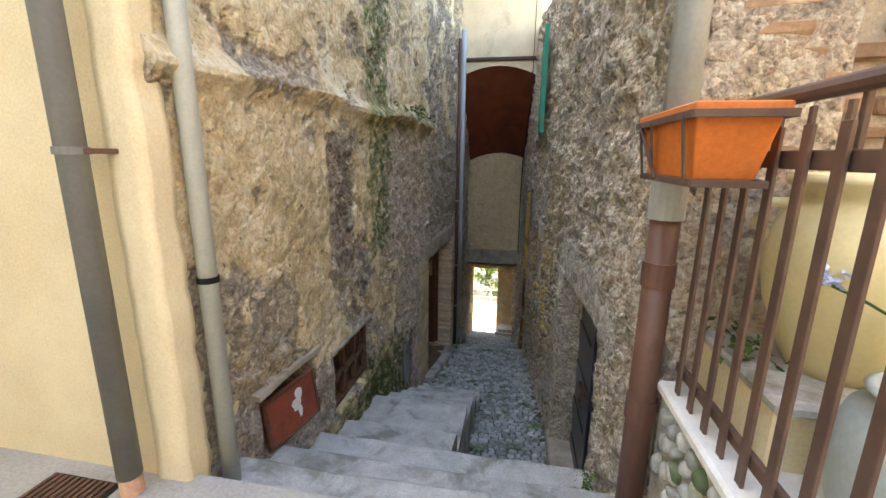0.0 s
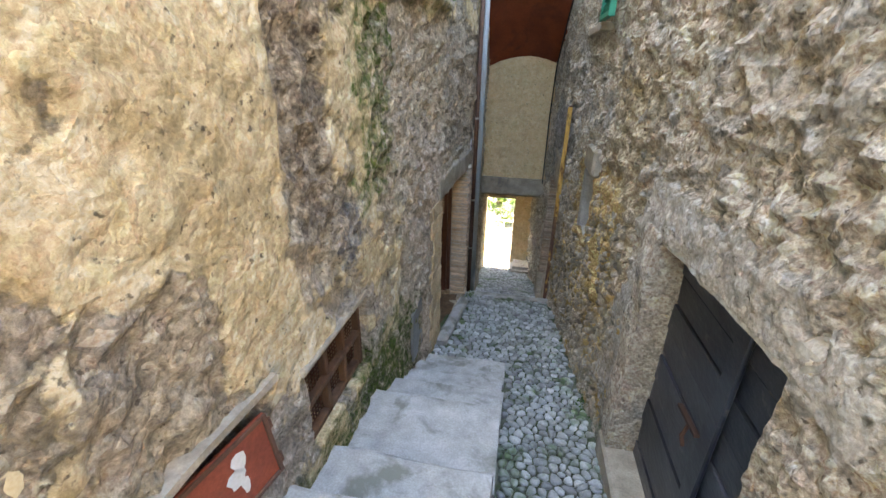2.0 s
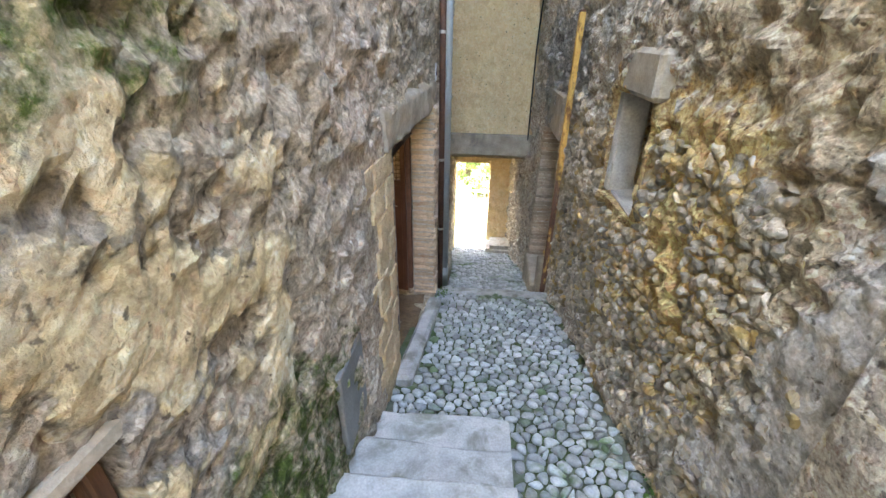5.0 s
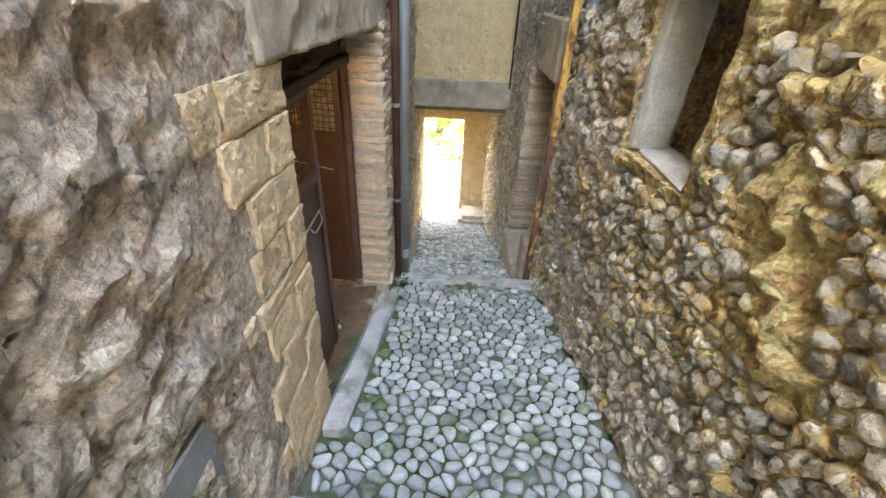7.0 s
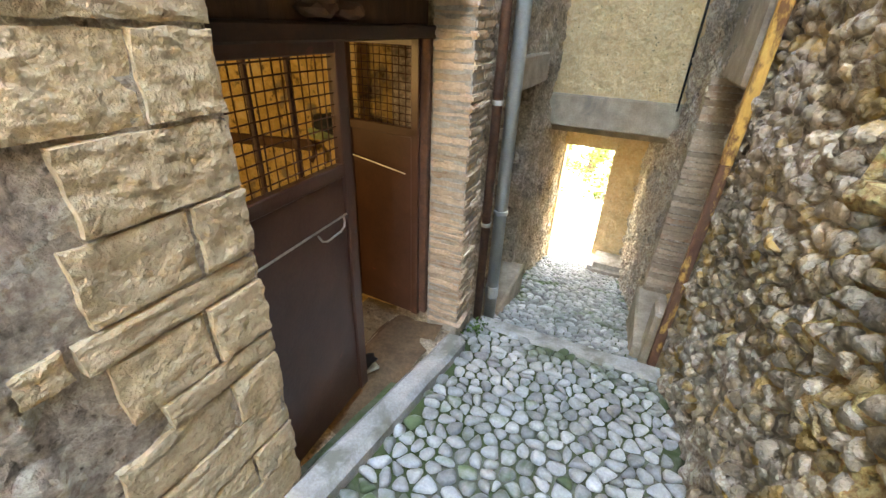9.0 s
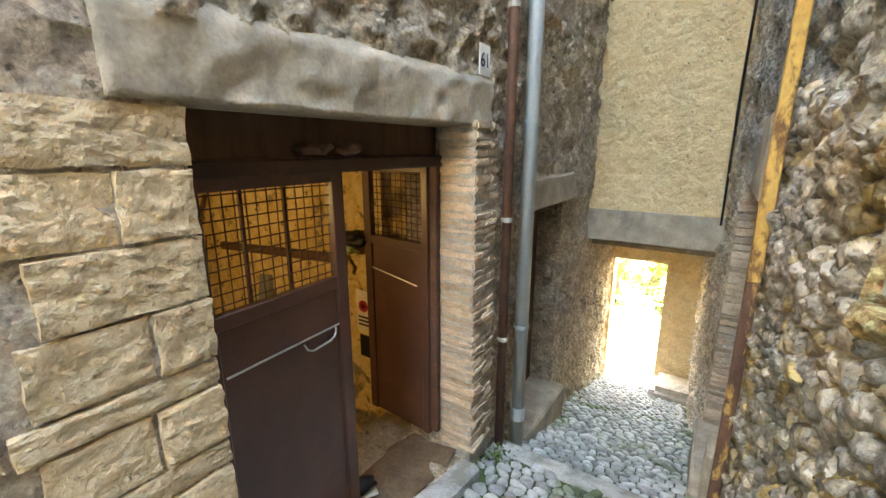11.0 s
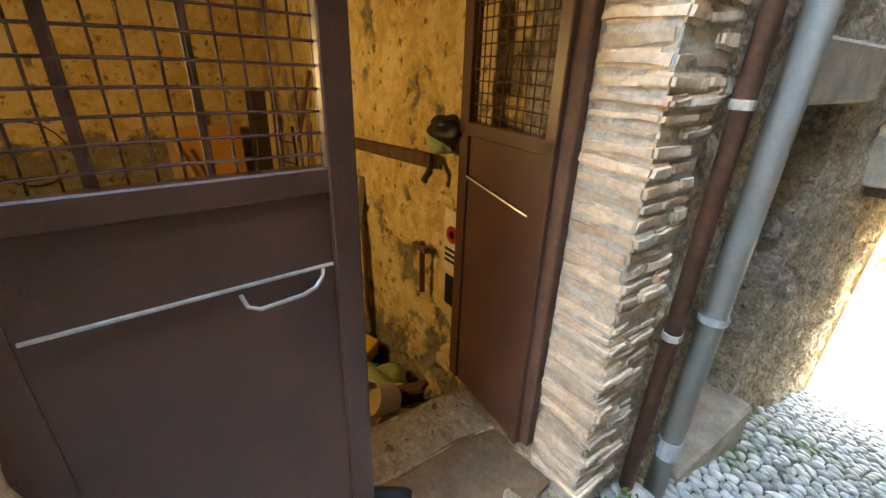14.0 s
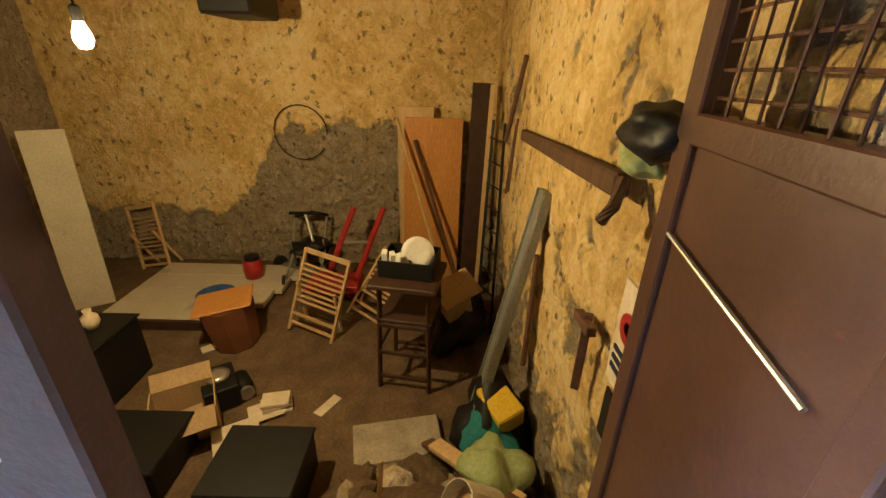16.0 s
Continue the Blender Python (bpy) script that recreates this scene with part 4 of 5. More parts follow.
for a, b in (((xs - 0.1, 5.72, 1.8), (xs - 0.1, 5.72, 3.1)), ((xs - 0.1, 6.22, 1.8), (xs - 0.1, 6.22, 3.1)), ((xs - 0.1, 5.72, 1.83), (xs - 0.1, 6.22, 1.83)), ((xs - 0.1, 5.72, 2.45), (xs - 0.1, 6.22, 2.45)), ((xs - 0.1, 5.72, 3.07), (xs - 0.1, 6.22, 3.07))):
    part("rail", bar(a, b, 0.055, 0.045, 0.004), M_green, leafm)
for k in range(28):
    z = 1.88 + 0.042 * k
    part("slat", bar((xs - 0.1, 5.74, z), (xs - 0.1, 6.2, z), 0.034, 0.008, 0.001, up=(0.6, 0, 1)), M_green, leafm)

# cables on the walls
def cable(label, pts, r=0.008):
    tagged(part("cable", tube(pts, r, 6), M_black), label, "cable")


cable("thin black cable running down the yellow wall", [(right_x(9.9) - 0.03, 9.9, -0.8), (right_x(9.9) - 0.04, 9.9, 0.5), (right_x(9.6) - 0.05, 9.7, 1.4), (right_x(8.9) - 0.05, 8.9, 2.1), (right_x(8.2) - 0.06, 8.14, 2.6), (right_x(8.2) - 0.06, 8.14, 5.0)], 0.012)

# lintel, number plate and threshold of the cellar door
lin = rough_wall("lintel", lambda s, z, o: (left_x(s) + o, s, z), 5.5, 7.28, 0.045, 0.34, [], M_concrete, "weathered cement lintel over the cellar door", amp=0.022, thick=0.42, d=0.02, extra=lambda s, z: 0.02 - 0.05 * max(0.0, min(1.0, (z - 0.27) * 16)))
lin.data.polygons.foreach_set("use_smooth", [True] * len(lin.data.polygons))
num = base("number_plate", "white enamel house number plate reading 61", "sign", at=pose(left_x(7.14) + 0.035, 7.14, 0.3, 90, 0, 90))
part("plate", box(-0.055, 0.055, 0, 0.15, 0, 0.006, 0.002), M_white, num)
txt = bpy.data.curves.new("digits", "FONT")
txt.body, txt.size, txt.align_x, txt.extrude = "61", 0.1, "CENTER", 0.001
txt.materials.append(M_ink)
dig = new("digits", txt)
dig.parent, dig.location = num, (0, 0.04, 0.008)
kerb = bmesh.new()
box(0, 0.15, 0, 1.56, -0.5, 0.0, 0.03, kerb)
bmesh.ops.subdivide_edges(kerb, edges=kerb.edges[:], cuts=5, use_grid_fill=True)
for v in kerb.verts:
    v.co.z -= 0.17 * v.co.y - 0.02 * noise.noise(v.co * 5)
    v.co += Vector((left_x(5.5) - 0.02 + 0.052 * v.co.y, 5.5, -1.74))
tagged(part("threshold_2", kerb, M_step), "pale sloping stone kerb under the cellar door", "kerb", kind="structure")

# double metal door
door = base("door_3", "double brown metal cellar door, one leaf open inwards", "door", kind="structure")
DX = -1.4
part("transom", box(DX - 0.06, DX + 0.04, 5.6, 7.1, -0.17, -0.11, 0.008), M_darkwood, door)
# Dark board standing in for the shaded rubble recess above the transom.
part("transom_board", box(DX - 0.05, DX - 0.01, 5.6, 7.1, -0.11, 0.08, 0.004), M_wood, door)
part("post", box(DX - 0.05, DX + 0.02, 5.62, 5.7, -1.84, -0.16, 0.006), M_rust, door)
part("post", box(DX - 0.05, DX + 0.02, 7.04, 7.1, -1.9, -0.16, 0.006), M_rust, door)
for y0 in (6.2, 6.36):
    rag = lump((0.05, 0.09, 0.03), y0, 0.4, 2)
    bmesh.ops.translate(rag, vec=(DX + 0.02, y0, -0.02 - 0.05), verts=rag.verts)
    part("wedge", rag, M_wood, door)


def leaf(parent, w, sgn):
    """One leaf: solid sheet below, wire mesh above, a slide bolt. Hinge at the origin, y towards the free edge."""
    lf = base("door_leaf", "", "")
    lf.parent = parent
    H = 1.66
    part("sheet", box(-0.008, 0.008, 0.03, w - 0.05, -0.1, 1.17, 0.002), M_door_metal, lf)
    part("stile", box(-0.02, 0.02, 0, 0.05, -0.1, H, 0.004), M_door_metal, lf)
    part("stile", box(-0.02, 0.024, w - 0.065, w, -0.1, H, 0.004), M_door_metal, lf)
    part("rail", box(-0.02, 0.02, 0.0, w, 1.14, 1.195, 0.004), M_door_metal, lf)
    part("rail", box(-0.02, 0.02, 0.0, w, H - 0.05, H, 0.004), M_door_metal, lf)
    wires = bmesh.new()
    k = 0.05
    while k < w - 0.05:
        tube([(-0.006, k, 1.15), (-0.006 + 0.004 * math.sin(k * 90), k, 1.4), (-0.006, k, H - 0.04)], 0.003, 5, False, wires)
        k += 0.042
    z = 1.22
    while z < H - 0.05:
        tube([(0.0, 0.05, z), (0.002, w * 0.5, z + 0.004), (0.0, w - 0.06, z)], 0.003, 5, False, wires)
        z += 0.042
    part("wire_mesh", wires, M_rust, lf, "rusty welded wire mesh")
    for y in ((0.2, 0.38) if sgn > 0 else ()):
        part("inner_bar", box(-0.03, -0.015, y, y + 0.014, 1.1, H, 0.002), M_rust, lf)
    part("bolt_bar", tube([(0.02 * sgn, 0.06 if sgn > 0 else 0.09, 0.965 if sgn > 0 else 0.92), (0.02 * sgn, w - 0.07, 0.975)], 0.0045, 8), M_bright, lf, "worn bright steel bolt")
    if sgn > 0:
        part("handle", tube([(0.022 * sgn, w - 0.27, 0.955), (0.034 * sgn, w - 0.262, 0.93), (0.042 * sgn, w - 0.24, 0.922), (0.045 * sgn, w - 0.15, 0.93), (0.04 * sgn, w - 0.12, 0.938), (0.03 * sgn, w - 0.1, 0.955), (0.022 * sgn, w - 0.095, 0.97)], 0.0045, 8), M_bright, lf, "bent steel handle")
    return lf


l1 = leaf(door, 0.66, 1)
l1.matrix_world = pose(DX, 5.69, -1.82, 0, 0, 1.5)
l2 = leaf(door, 0.55, -1)
l2.matrix_world = pose(DX - 0.03, 7.04, -1.82, 0, 0, 86)

# terrace, railing, planter and pots at the start
terr = base("terrace_wall", "low wall of set pebbles with a white stone top", "wall", kind="structure")
part("body", box(0.63, 2.3, -6, 1.7, -0.3, 0.56), M_mortar, terr)
part("coping", box(0.6, 0.92, -6, 1.69, 0.56, 0.61, 0.012), M_white, terr, "white stone coping")
part("shelf", box(0.75, 2.3, 1.2, 1.7, 0.5, 0.8, 0.012), M_cream, terr)
part("shelf_top", box(0.73, 2.3, 1.17, 1.7, 0.8, 0.84, 0.01), M_step, terr)
part("plaque", box(0.615, 0.63, 1.02, 1.35, -0.1, 0.34, 0.004), M_black, terr, "dark slate panel")
rail = base("railing", "brown iron railing of flat pointed bars", "railing")
part("bottom_rail", bar((0.7, -1.5, 0.69), (0.66, 1.66, 0.69), 0.022, 0.04, 0.003), M_rail, rail)
part("top_rail", bar((0.7, -1.5, 1.5), (0.66, 1.66, 1.5), 0.022, 0.045, 0.003), M_rail, rail)
part("handrail", tube([(0.66, 1.5, 1.655), (0.69, 0, 1.66), (0.7, -1.5, 1.66)], 0.022, 10), M_rail, rail)
part("bracket", bar((0.68, 1.02, 1.66), (0.68, 1.02, 1.5), 0.016, 0.016), M_rail, rail)
for k in range(26):
    y = 1.58 - 0.115 * k
    x = 0.655 + 0.0125 * (1.66 - y)
    b = box(x - 0.022, x - 0.012, y - 0.017, y + 0.017, 0.61, 1.58, 0.0015)
    merge(b, box(x - 0.022, x - 0.012, y - 0.008, y + 0.008, 1.58, 1.62, 0.001))
    part("baluster", b, M_rail, rail)

planter = base("window_box", "orange terracotta plastic window box in a wire bracket", "planter", at=pose(0.525, 1.42, 1.445))


def trough(l, w, h, t):
    bm = bmesh.new()
    loops = []
    for (a, b, z) in ((l * 0.84, w * 0.74, 0), (l, w, h), (l + 0.02, w + 0.02, h), (l + 0.02, w + 0.02, h + 0.025), (l - 2 * t, w - 2 * t, h + 0.025), (l - 2 * t, w - 2 * t, h - 0.04)):
        loops.append([bm.verts.new((sx * b / 2, sy * a / 2, z)) for sx, sy in ((-1, -1), (1, -1), (1, 1), (-1, 1))])
    for a, b in zip(loops, loops[1:]):
        for k in range(4):
            bm.faces.new((a[k], a[(k + 1) % 4], b[(k + 1) % 4], b[k]))
    bm.faces.new(loops[0][::-1])
    bm.faces.new(loops[-1])
    bmesh.ops.bevel(bm, geom=bm.edges[:], offset=0.004, segments=1, affect="EDGES")
    return bm


part("trough", trough(0.48, 0.2, 0.17, 0.012), M_terra, planter)
part("soil", box(-0.085, 0.085, -0.22, 0.22, 0.12, 0.15), M_dirt, planter)
for z, l, w in ((-0.008, 0.46, 0.18), (0.165, 0.52, 0.23)):
    for a, b in (((-w / 2, -l / 2), (w / 2, -l / 2)), ((w / 2, -l / 2), (w / 2, l / 2)), ((w / 2, l / 2), (-w / 2, l / 2)), ((-w / 2, l / 2), (-w / 2, -l / 2))):
        part("bracket_bar", bar((*a, z), (*b, z), 0.008, 0.02, 0.001), M_rail, planter)
for y in (-0.2, 0.08, 0.2):
    part("bracket_strap", bar((-0.095, y, -0.01), (-0.118, y, 0.165), 0.014, 0.006, 0.001), M_rail, planter)
part("bracket_strap", bar((-0.095, 0.05, -0.01), (-0.118, 0.2, 0.165), 0.014, 0.006, 0.001), M_rail, planter)


def leaves(n, spread, height, size, seed, material=None):
    rnd = random.Random(seed)
    bm = bmesh.new()
    for _ in range(n):
        p = Vector((rnd.gauss(0, spread[0]), rnd.gauss(0, spread[1]), rnd.uniform(0, height)))
        m = Matrix.Translation(p) @ Euler((rnd.uniform(-1, 1), rnd.uniform(-1, 1), rnd.uniform(0, 6.3))).to_matrix().to_4x4()
        s = size * rnd.uniform(0.6, 1.3)
        vs = [bm.verts.new(m @ Vector(q)) for q in ((0, 0, 0), (s * 0.3, s * 0.5, s * 0.06), (0, s, 0), (-s * 0.3, s * 0.5, s * 0.06))]
        bm.faces.new(vs)
    return bm


def sprig(name, label, at, n, spread, height, size, seed, material):
    p = base(name, label, "plant", at=pose(*at))
    tagged(part("leaves", leaves(n, spread, height, size, seed), material, p), kind="stuff")
    st = bmesh.new()
    for k in range(5):
        a = k * 1.3
        tube([(0, 0, -0.02), (0.4 * spread[0] * math.cos(a), 0.4 * spread[1] * math.sin(a), height * 0.5), (spread[0] * math.cos(a), spread[1] * math.sin(a), height)], 0.002, 5, True, st)
    tagged(part("stems", st, material, p), kind="stuff")


sprig("plant", "small green seedling in the window box", (0.57, 1.52, 1.57), 40, (0.025, 0.035), 0.1, 0.03, 2, M_leaf)
sprig("weed", "green weed at the foot of the wall", (left_x(7.2) + 0.12, 7.28, floor_z(7.28)), 60, (0.05, 0.06), 0.08, 0.035, 5, M_leaf)
sprig("weed", "green weed at the edge of the steps", (right_x(2.45) - 0.06, 2.4, -0.6), 50, (0.03, 0.06), 0.1, 0.035, 6, M_leaf)
sprig("weed", "green weed beside the stone jamb", (right_x(4.6) - 0.05, 4.6, floor_z(4.6)), 50, (0.04, 0.12), 0.07, 0.03, 7, M_leaf)
sprig("weed", "tuft of green weed on the wall ledge", (left_x(4.9) + 0.1, 4.9, 1.92), 120, (0.04, 0.35), 0.1, 0.04, 8, M_leaf)
sprig("weed", "green leaves on the terrace shelf", (0.8, 1.5, 0.84), 60, (0.05, 0.1), 0.06, 0.035, 9, M_leaf)

jar = base("terracotta_jar", "large cream glazed jar with loop handles", "pot", at=pose(1.02, 1.43, 0.84) @ Matrix.Scale(0.85, 4))
part("body", lathe([(0.01, 0), (0.14, 0), (0.17, 0.05), (0.25, 0.25), (0.28, 0.42), (0.25, 0.56), (0.2, 0.63), (0.2, 0.66), (0.24, 0.7), (0.24, 0.73), (0.19, 0.73), (0.17, 0.64), (0.01, 0.6)], 40), M_pot, jar, smooth=True)
for a in (160, 340):
    c, s_ = math.cos(radians(a)), math.sin(radians(a))
    part("handle", tube([(0.21 * c, 0.21 * s_, 0.62), (0.29 * c, 0.29 * s_, 0.62), (0.31 * c, 0.31 * s_, 0.55), (0.27 * c, 0.27 * s_, 0.48)], 0.022, 10), M_pot, jar, smooth=True)
pot2 = base("glazed_pot", "blue-grey glazed garden pot on the terrace", "pot", at=pose(0.98, 0.98, 0.56))
part("body", lathe([(0.01, 0), (0.12, 0), (0.19, 0.1), (0.22, 0.25), (0.19, 0.36), (0.15, 0.4), (0.17, 0.42), (0.15, 0.43), (0.13, 0.38), (0.01, 0.36)], 36), M_pot_blue, pot2, smooth=True)
fl = base("flower", "pale blue flower sprig leaning from the pot", "flower", at=pose(0.98, 0.98, 0.95))
part("stems", tube([(0, 0, 0), (-0.05, 0.1, 0.16), (-0.1, 0.2, 0.2), (-0.14, 0.26, 0.22)], 0.004, 6), M_leaf, fl)
for k, q in enumerate(((-0.14, 0.27, 0.22), (-0.03, 0.08, 0.15), (0.02, 0.02, 0.1))):
    lv = leaves(26, (0.02, 0.02), 0.04, 0.035, 20 + k)
    bmesh.ops.translate(lv, vec=q, verts=lv.verts)
    part("petals", lv, M_petal, fl)

# ---- beyond the passage ----
guard = base("guard_rail", "white metal guard rail in the sun", "railing")
for z in (-3.25, -2.98):
    part("rail", tube([(-5, 13.6, z), (4, 13.6, z)], 0.025, 8), M_white, guard)
for k in range(7):
    part("post", tube([(-5 + 1.4 * k, 13.6, -3.76), (-5 + 1.4 * k, 13.6, -2.95)], 0.025, 8), M_white, guard)


def tree(x, y, z, h, seed):
    rnd = random.Random(seed)
    t = base("shrub", "leafy green shrub in full sun", "shrub", "shrubs beyond the rail", at=pose(x, y, z))
    trunk = tube([(0, 0, -0.1), (0.1, 0, h * 0.3), (0.05, 0.1, h * 0.6)], [0.16, 0.12, 0.07], 10)
    for k in range(6):
        a = rnd.uniform(0, 6.28)
        tube([(0.05, 0.05, h * (0.3 + 0.05 * k)), (math.cos(a) * h * 0.15, math.sin(a) * h * 0.15, h * 0.6), (math.cos(a) * h * 0.28, math.sin(a) * h * 0.28, h * 0.75)], [0.06, 0.04, 0.015], 6, True, trunk)
    part("trunk", trunk, M_bark, t)
    crown = bmesh.new()
    for k in range(40):
        a, r = rnd.uniform(0, 6.28), h * 0.42 * math.sqrt(rnd.random())
        c = leaves(90, (h * 0.07, h * 0.07), h * 0.12, h * 0.045, seed * 100 + k)
        merge(crown, c, Matrix.Translation((math.cos(a) * r, math.sin(a) * r, h * rnd.uniform(0.02, 0.9) - r * 0.1)))
    part("crown", crown, M_foliage, t)


for k, (x, y, h) in enumerate(((-1.9, 15.2, 1.6), (-0.4, 15.4, 1.7), (1.0, 15.6, 1.8), (-3.2, 15.6, 1.9), (-1.2, 17.5, 2.2), (-4.5, 18, 2.6), (1.8, 18, 2.5))):
    tree(x, y, -3.76, h, k + 1)


# ---- things in the cellar ----
def slat_chair(label, m):
    c = base("folding_chair", label, "chair", "folding slat chairs", at=m)
    for x in (-0.2, 0.2):
        part("leg", bar((x, 0, 0), (x, 0.16, 0.8), 0.022, 0.035), M_palewood, c)
        part("rear_leg", bar((x * 0.85, 0.22, 0.02), (x * 0.85, 0.02, 0.5), 0.022, 0.03), M_palewood, c)
    for k in range(8):
        z = 0.3 + 0.05 * k
        part("seat_slat", bar((-0.19, 0.02 + 0.2 * z - 0.02, z), (0.19, 0.02 + 0.2 * z - 0.02, z), 0.012, 0.035, up=(0, 1, 0)), M_palewood, c)
    part("stretcher", bar((-0.2, 0.015, 0.08), (0.2, 0.015, 0.08), 0.018, 0.03), M_palewood, c)
    part("stretcher", bar((-0.2, 0.03, 0.17), (0.2, 0.03, 0.17), 0.018, 0.03), M_palewood, c)
    part("top_rail", bar((-0.2, 0.155, 0.78), (0.2, 0.155, 0.78), 0.018, 0.05), M_palewood, c)
    return c


ch = slat_chair("pale pine folding chair leaning closed on the floor", pose(-4.4, 5.38, CZ, 0, 0, 68) @ pose(0, 0, 0, -9, 6, 0) @ Matrix.Diagonal((1.2, 1, 1, 1)))
ch2 = slat_chair("pale pine folding chair leaning against the cellar wall", pose(-5.66, 3.14, CZ, 0, 0, 80) @ pose(0, 0, 0, 0, -13, 0))
ch3 = slat_chair("pale pine folding chair folded behind the first", pose(-4.65, 5.85, CZ - 0.0, 0, 0, 75) @ pose(0, 0, 0, 0, 28, 0))

hc = base("high_chair", "dark brown wooden high chair with a tray", "chair", at=pose(-3.95, 6.38, CZ, 0, 0, 80))
for x, y in ((-0.2, -0.22), (0.2, -0.22), (-0.2, 0.22), (0.2, 0.22)):
    part("leg", bar((x, y, 0), (x * 0.9, y * 0.9, 0.95), 0.03, 0.03), M_darkwood, hc)
for z in (0.12, 0.35, 0.6):
    part("stretcher", bar((-0.19, -0.22, z), (0.19, -0.22, z), 0.02, 0.035), M_darkwood, hc)
    part("stretcher", bar((-0.19, 0.22, z), (0.19, 0.22, z), 0.02, 0.035), M_darkwood, hc)
for x in (-0.19, 0.19):
    part("side_rail", bar((x, -0.22, 0.4), (x, 0.22, 0.4), 0.02, 0.035), M_darkwood, hc)
part("seat", box(-0.21, 0.21, -0.22, 0.22, 0.62, 0.65, 0.006), M_darkwood, hc)
part("tray", box(-0.25, 0.25, -0.28, 0.22, 0.92, 0.96, 0.008), M_darkwood, hc)
crate = base("black_crate", "black plastic crate of kitchen things on the chair", "crate", at=pose(-3.97, 6.38, CZ + 0.965, 0, 0, 80))
part("bottom", box(-0.2, 0.2, -0.17, 0.17, 0, 0.015), M_black, crate)
for x in (-0.2, 0.19):
    part("side", box(x, x + 0.012, -0.17, 0.17, 0.012, 0.13, 0.002), M_black, crate)
for y in (-0.17, 0.16):
    part("end", box(-0.187, 0.187, y, y + 0.012, 0.012, 0.13, 0.002), M_black, crate)
for k, (dx, dy, r) in enumerate(((0.06, -0.02, 0.12), (0.1, 0.05, 0.1))):
    pl = base("plate", "cream china plate standing in the crate", "plate", "plates in the crate", at=pose(-3.97, 6.38, CZ + 0.965, 0, 0, 80) @ pose(dx, dy, r + 0.03, 62 + 20 * k, 0, 20 - 40 * k))
    part("dish", lathe([(0.01, 0), (r * 0.6, 0), (r, 0.018), (r, 0.024), (r * 0.6, 0.008), (0.01, 0.008)], 28), M_white, pl, smooth=True)
cup = base("coffee_cup", "small white and dark china cup in the crate", "cup", at=pose(-3.86, 6.35, CZ + 0.985))
part("body", lathe([(0.01, 0), (0.035, 0), (0.05, 0.09), (0.045, 0.09), (0.03, 0.01), (0.01, 0.01)], 20), M_ink, cup, smooth=True)
for k in range(3):
    pk = base("carton", "small blue and white carton in the crate", "box", at=pose(-3.93 + 0.03 * k, 6.2 + 0.05 * k, CZ + 0.985, 0, 12, 20 * k))
    part("carton", box(-0.03, 0.03, -0.02, 0.02, 0, 0.16, 0.003), M_white, pk)
    part("stripe", box(-0.031, 0.031, -0.021, 0.021, 0.06, 0.09), M_blue, pk)


def board(name, label, pts, w, t, material, category="board", up=(0, 0, 1)):
    b = base(name, label, category)
    part("board", bar(pts[0], pts[1], w, t, 0.004, up=up), material, b)
    return b


board("orange_board", "orange veneer panel leaning in the corner", ((-5.5, 6.48, CZ + 0.0), (-5.7, 6.5, -1.08)), 0.62, 0.03, M_orangewood, "panel", up=(1, 0, 0))
board("pale_board", "pale orange board behind the veneer panel", ((-5.82, 6.3, CZ), (-5.84, 6.3, -0.98)), 0.4, 0.025, M_palewood, "panel", up=(1, 0, 0))
board("dark_plank", "dark brown plank leaning upright in the corner", ((-5.35, 6.92, CZ), (-5.5, 6.98, -0.72)), 0.2, 0.03, M_darkwood, up=(1, 0, 0))
board("pale_plank", "pale edged plank leaning upright in the corner", ((-5.2, 7.0, CZ), (-5.3, 7.06, -0.72)), 0.05, 0.03, M_palewood, up=(1, 0, 0))
board("broom_stick", "pale wooden broomstick leaning across the panel", ((-5.1, 6.7, CZ + 0.02), (-5.6, 6.12, -1.08)), 0.028, 0.028, M_palewood, "stick")
board("stick", "dark stick leaning across the panel", ((-5.2, 6.85, CZ + 0.02), (-5.62, 6.3, -1.3)), 0.03, 0.03, M_wood, "stick")
rack = base("metal_rack", "black metal bed frame leaning on the wall", "frame")
for y0, y1 in ((6.98, 7.05), (7.1, 7.12)):
    part("upright", bar((-4.5 - (7.1 - y0) * 2, y0, CZ), (-4.75 - (7.1 - y0) * 2, y1, -1.0), 0.025, 0.025), M_black, rack)
for k in range(9):
    z = CZ + 0.2 + 0.2 * k
    f = (z - CZ) / 1.95
    part("rung", bar((-4.74 - 0.25 * f, 6.98 + 0.05 * f, z), (-4.5 - 0.25 * f, 7.1, z), 0.014, 0.014), M_black, rack)
beam = base("steel_beam", "grey steel channel leaning against the wall", "beam")
part("web", bar((-3.15, 6.78, CZ), (-3.3, 7.16, -1.16), 0.1, 0.045, 0.002, up=(0, 1, 0)), M_greymetal, beam)
part("flange", bar((-3.2, 6.77, CZ), (-3.35, 7.15, -1.16), 0.012, 0.05, 0.002, up=(0, 1, 0)), M_greymetal, beam)
part("flange", bar((-3.1, 6.79, CZ), (-3.25, 7.17, -1.16), 0.012, 0.05, 0.002, up=(0, 1, 0)), M_greymetal, beam)

# fixed on the side wall
wb = base("wall_bar", "old wooden tool handle hung on the wall", "bar")
part("bar", bar((-3.94, 7.14, -0.97), (-2.3, 7.12, -0.86), 0.05, 0.07, 0.01), M_wood, wb)
part("hook", tube([(-2.3, 7.12, -0.84), (-2.24, 7.08, -0.9), (-2.26, 7.06, -0.95)], 0.018, 8), M_wood, wb)
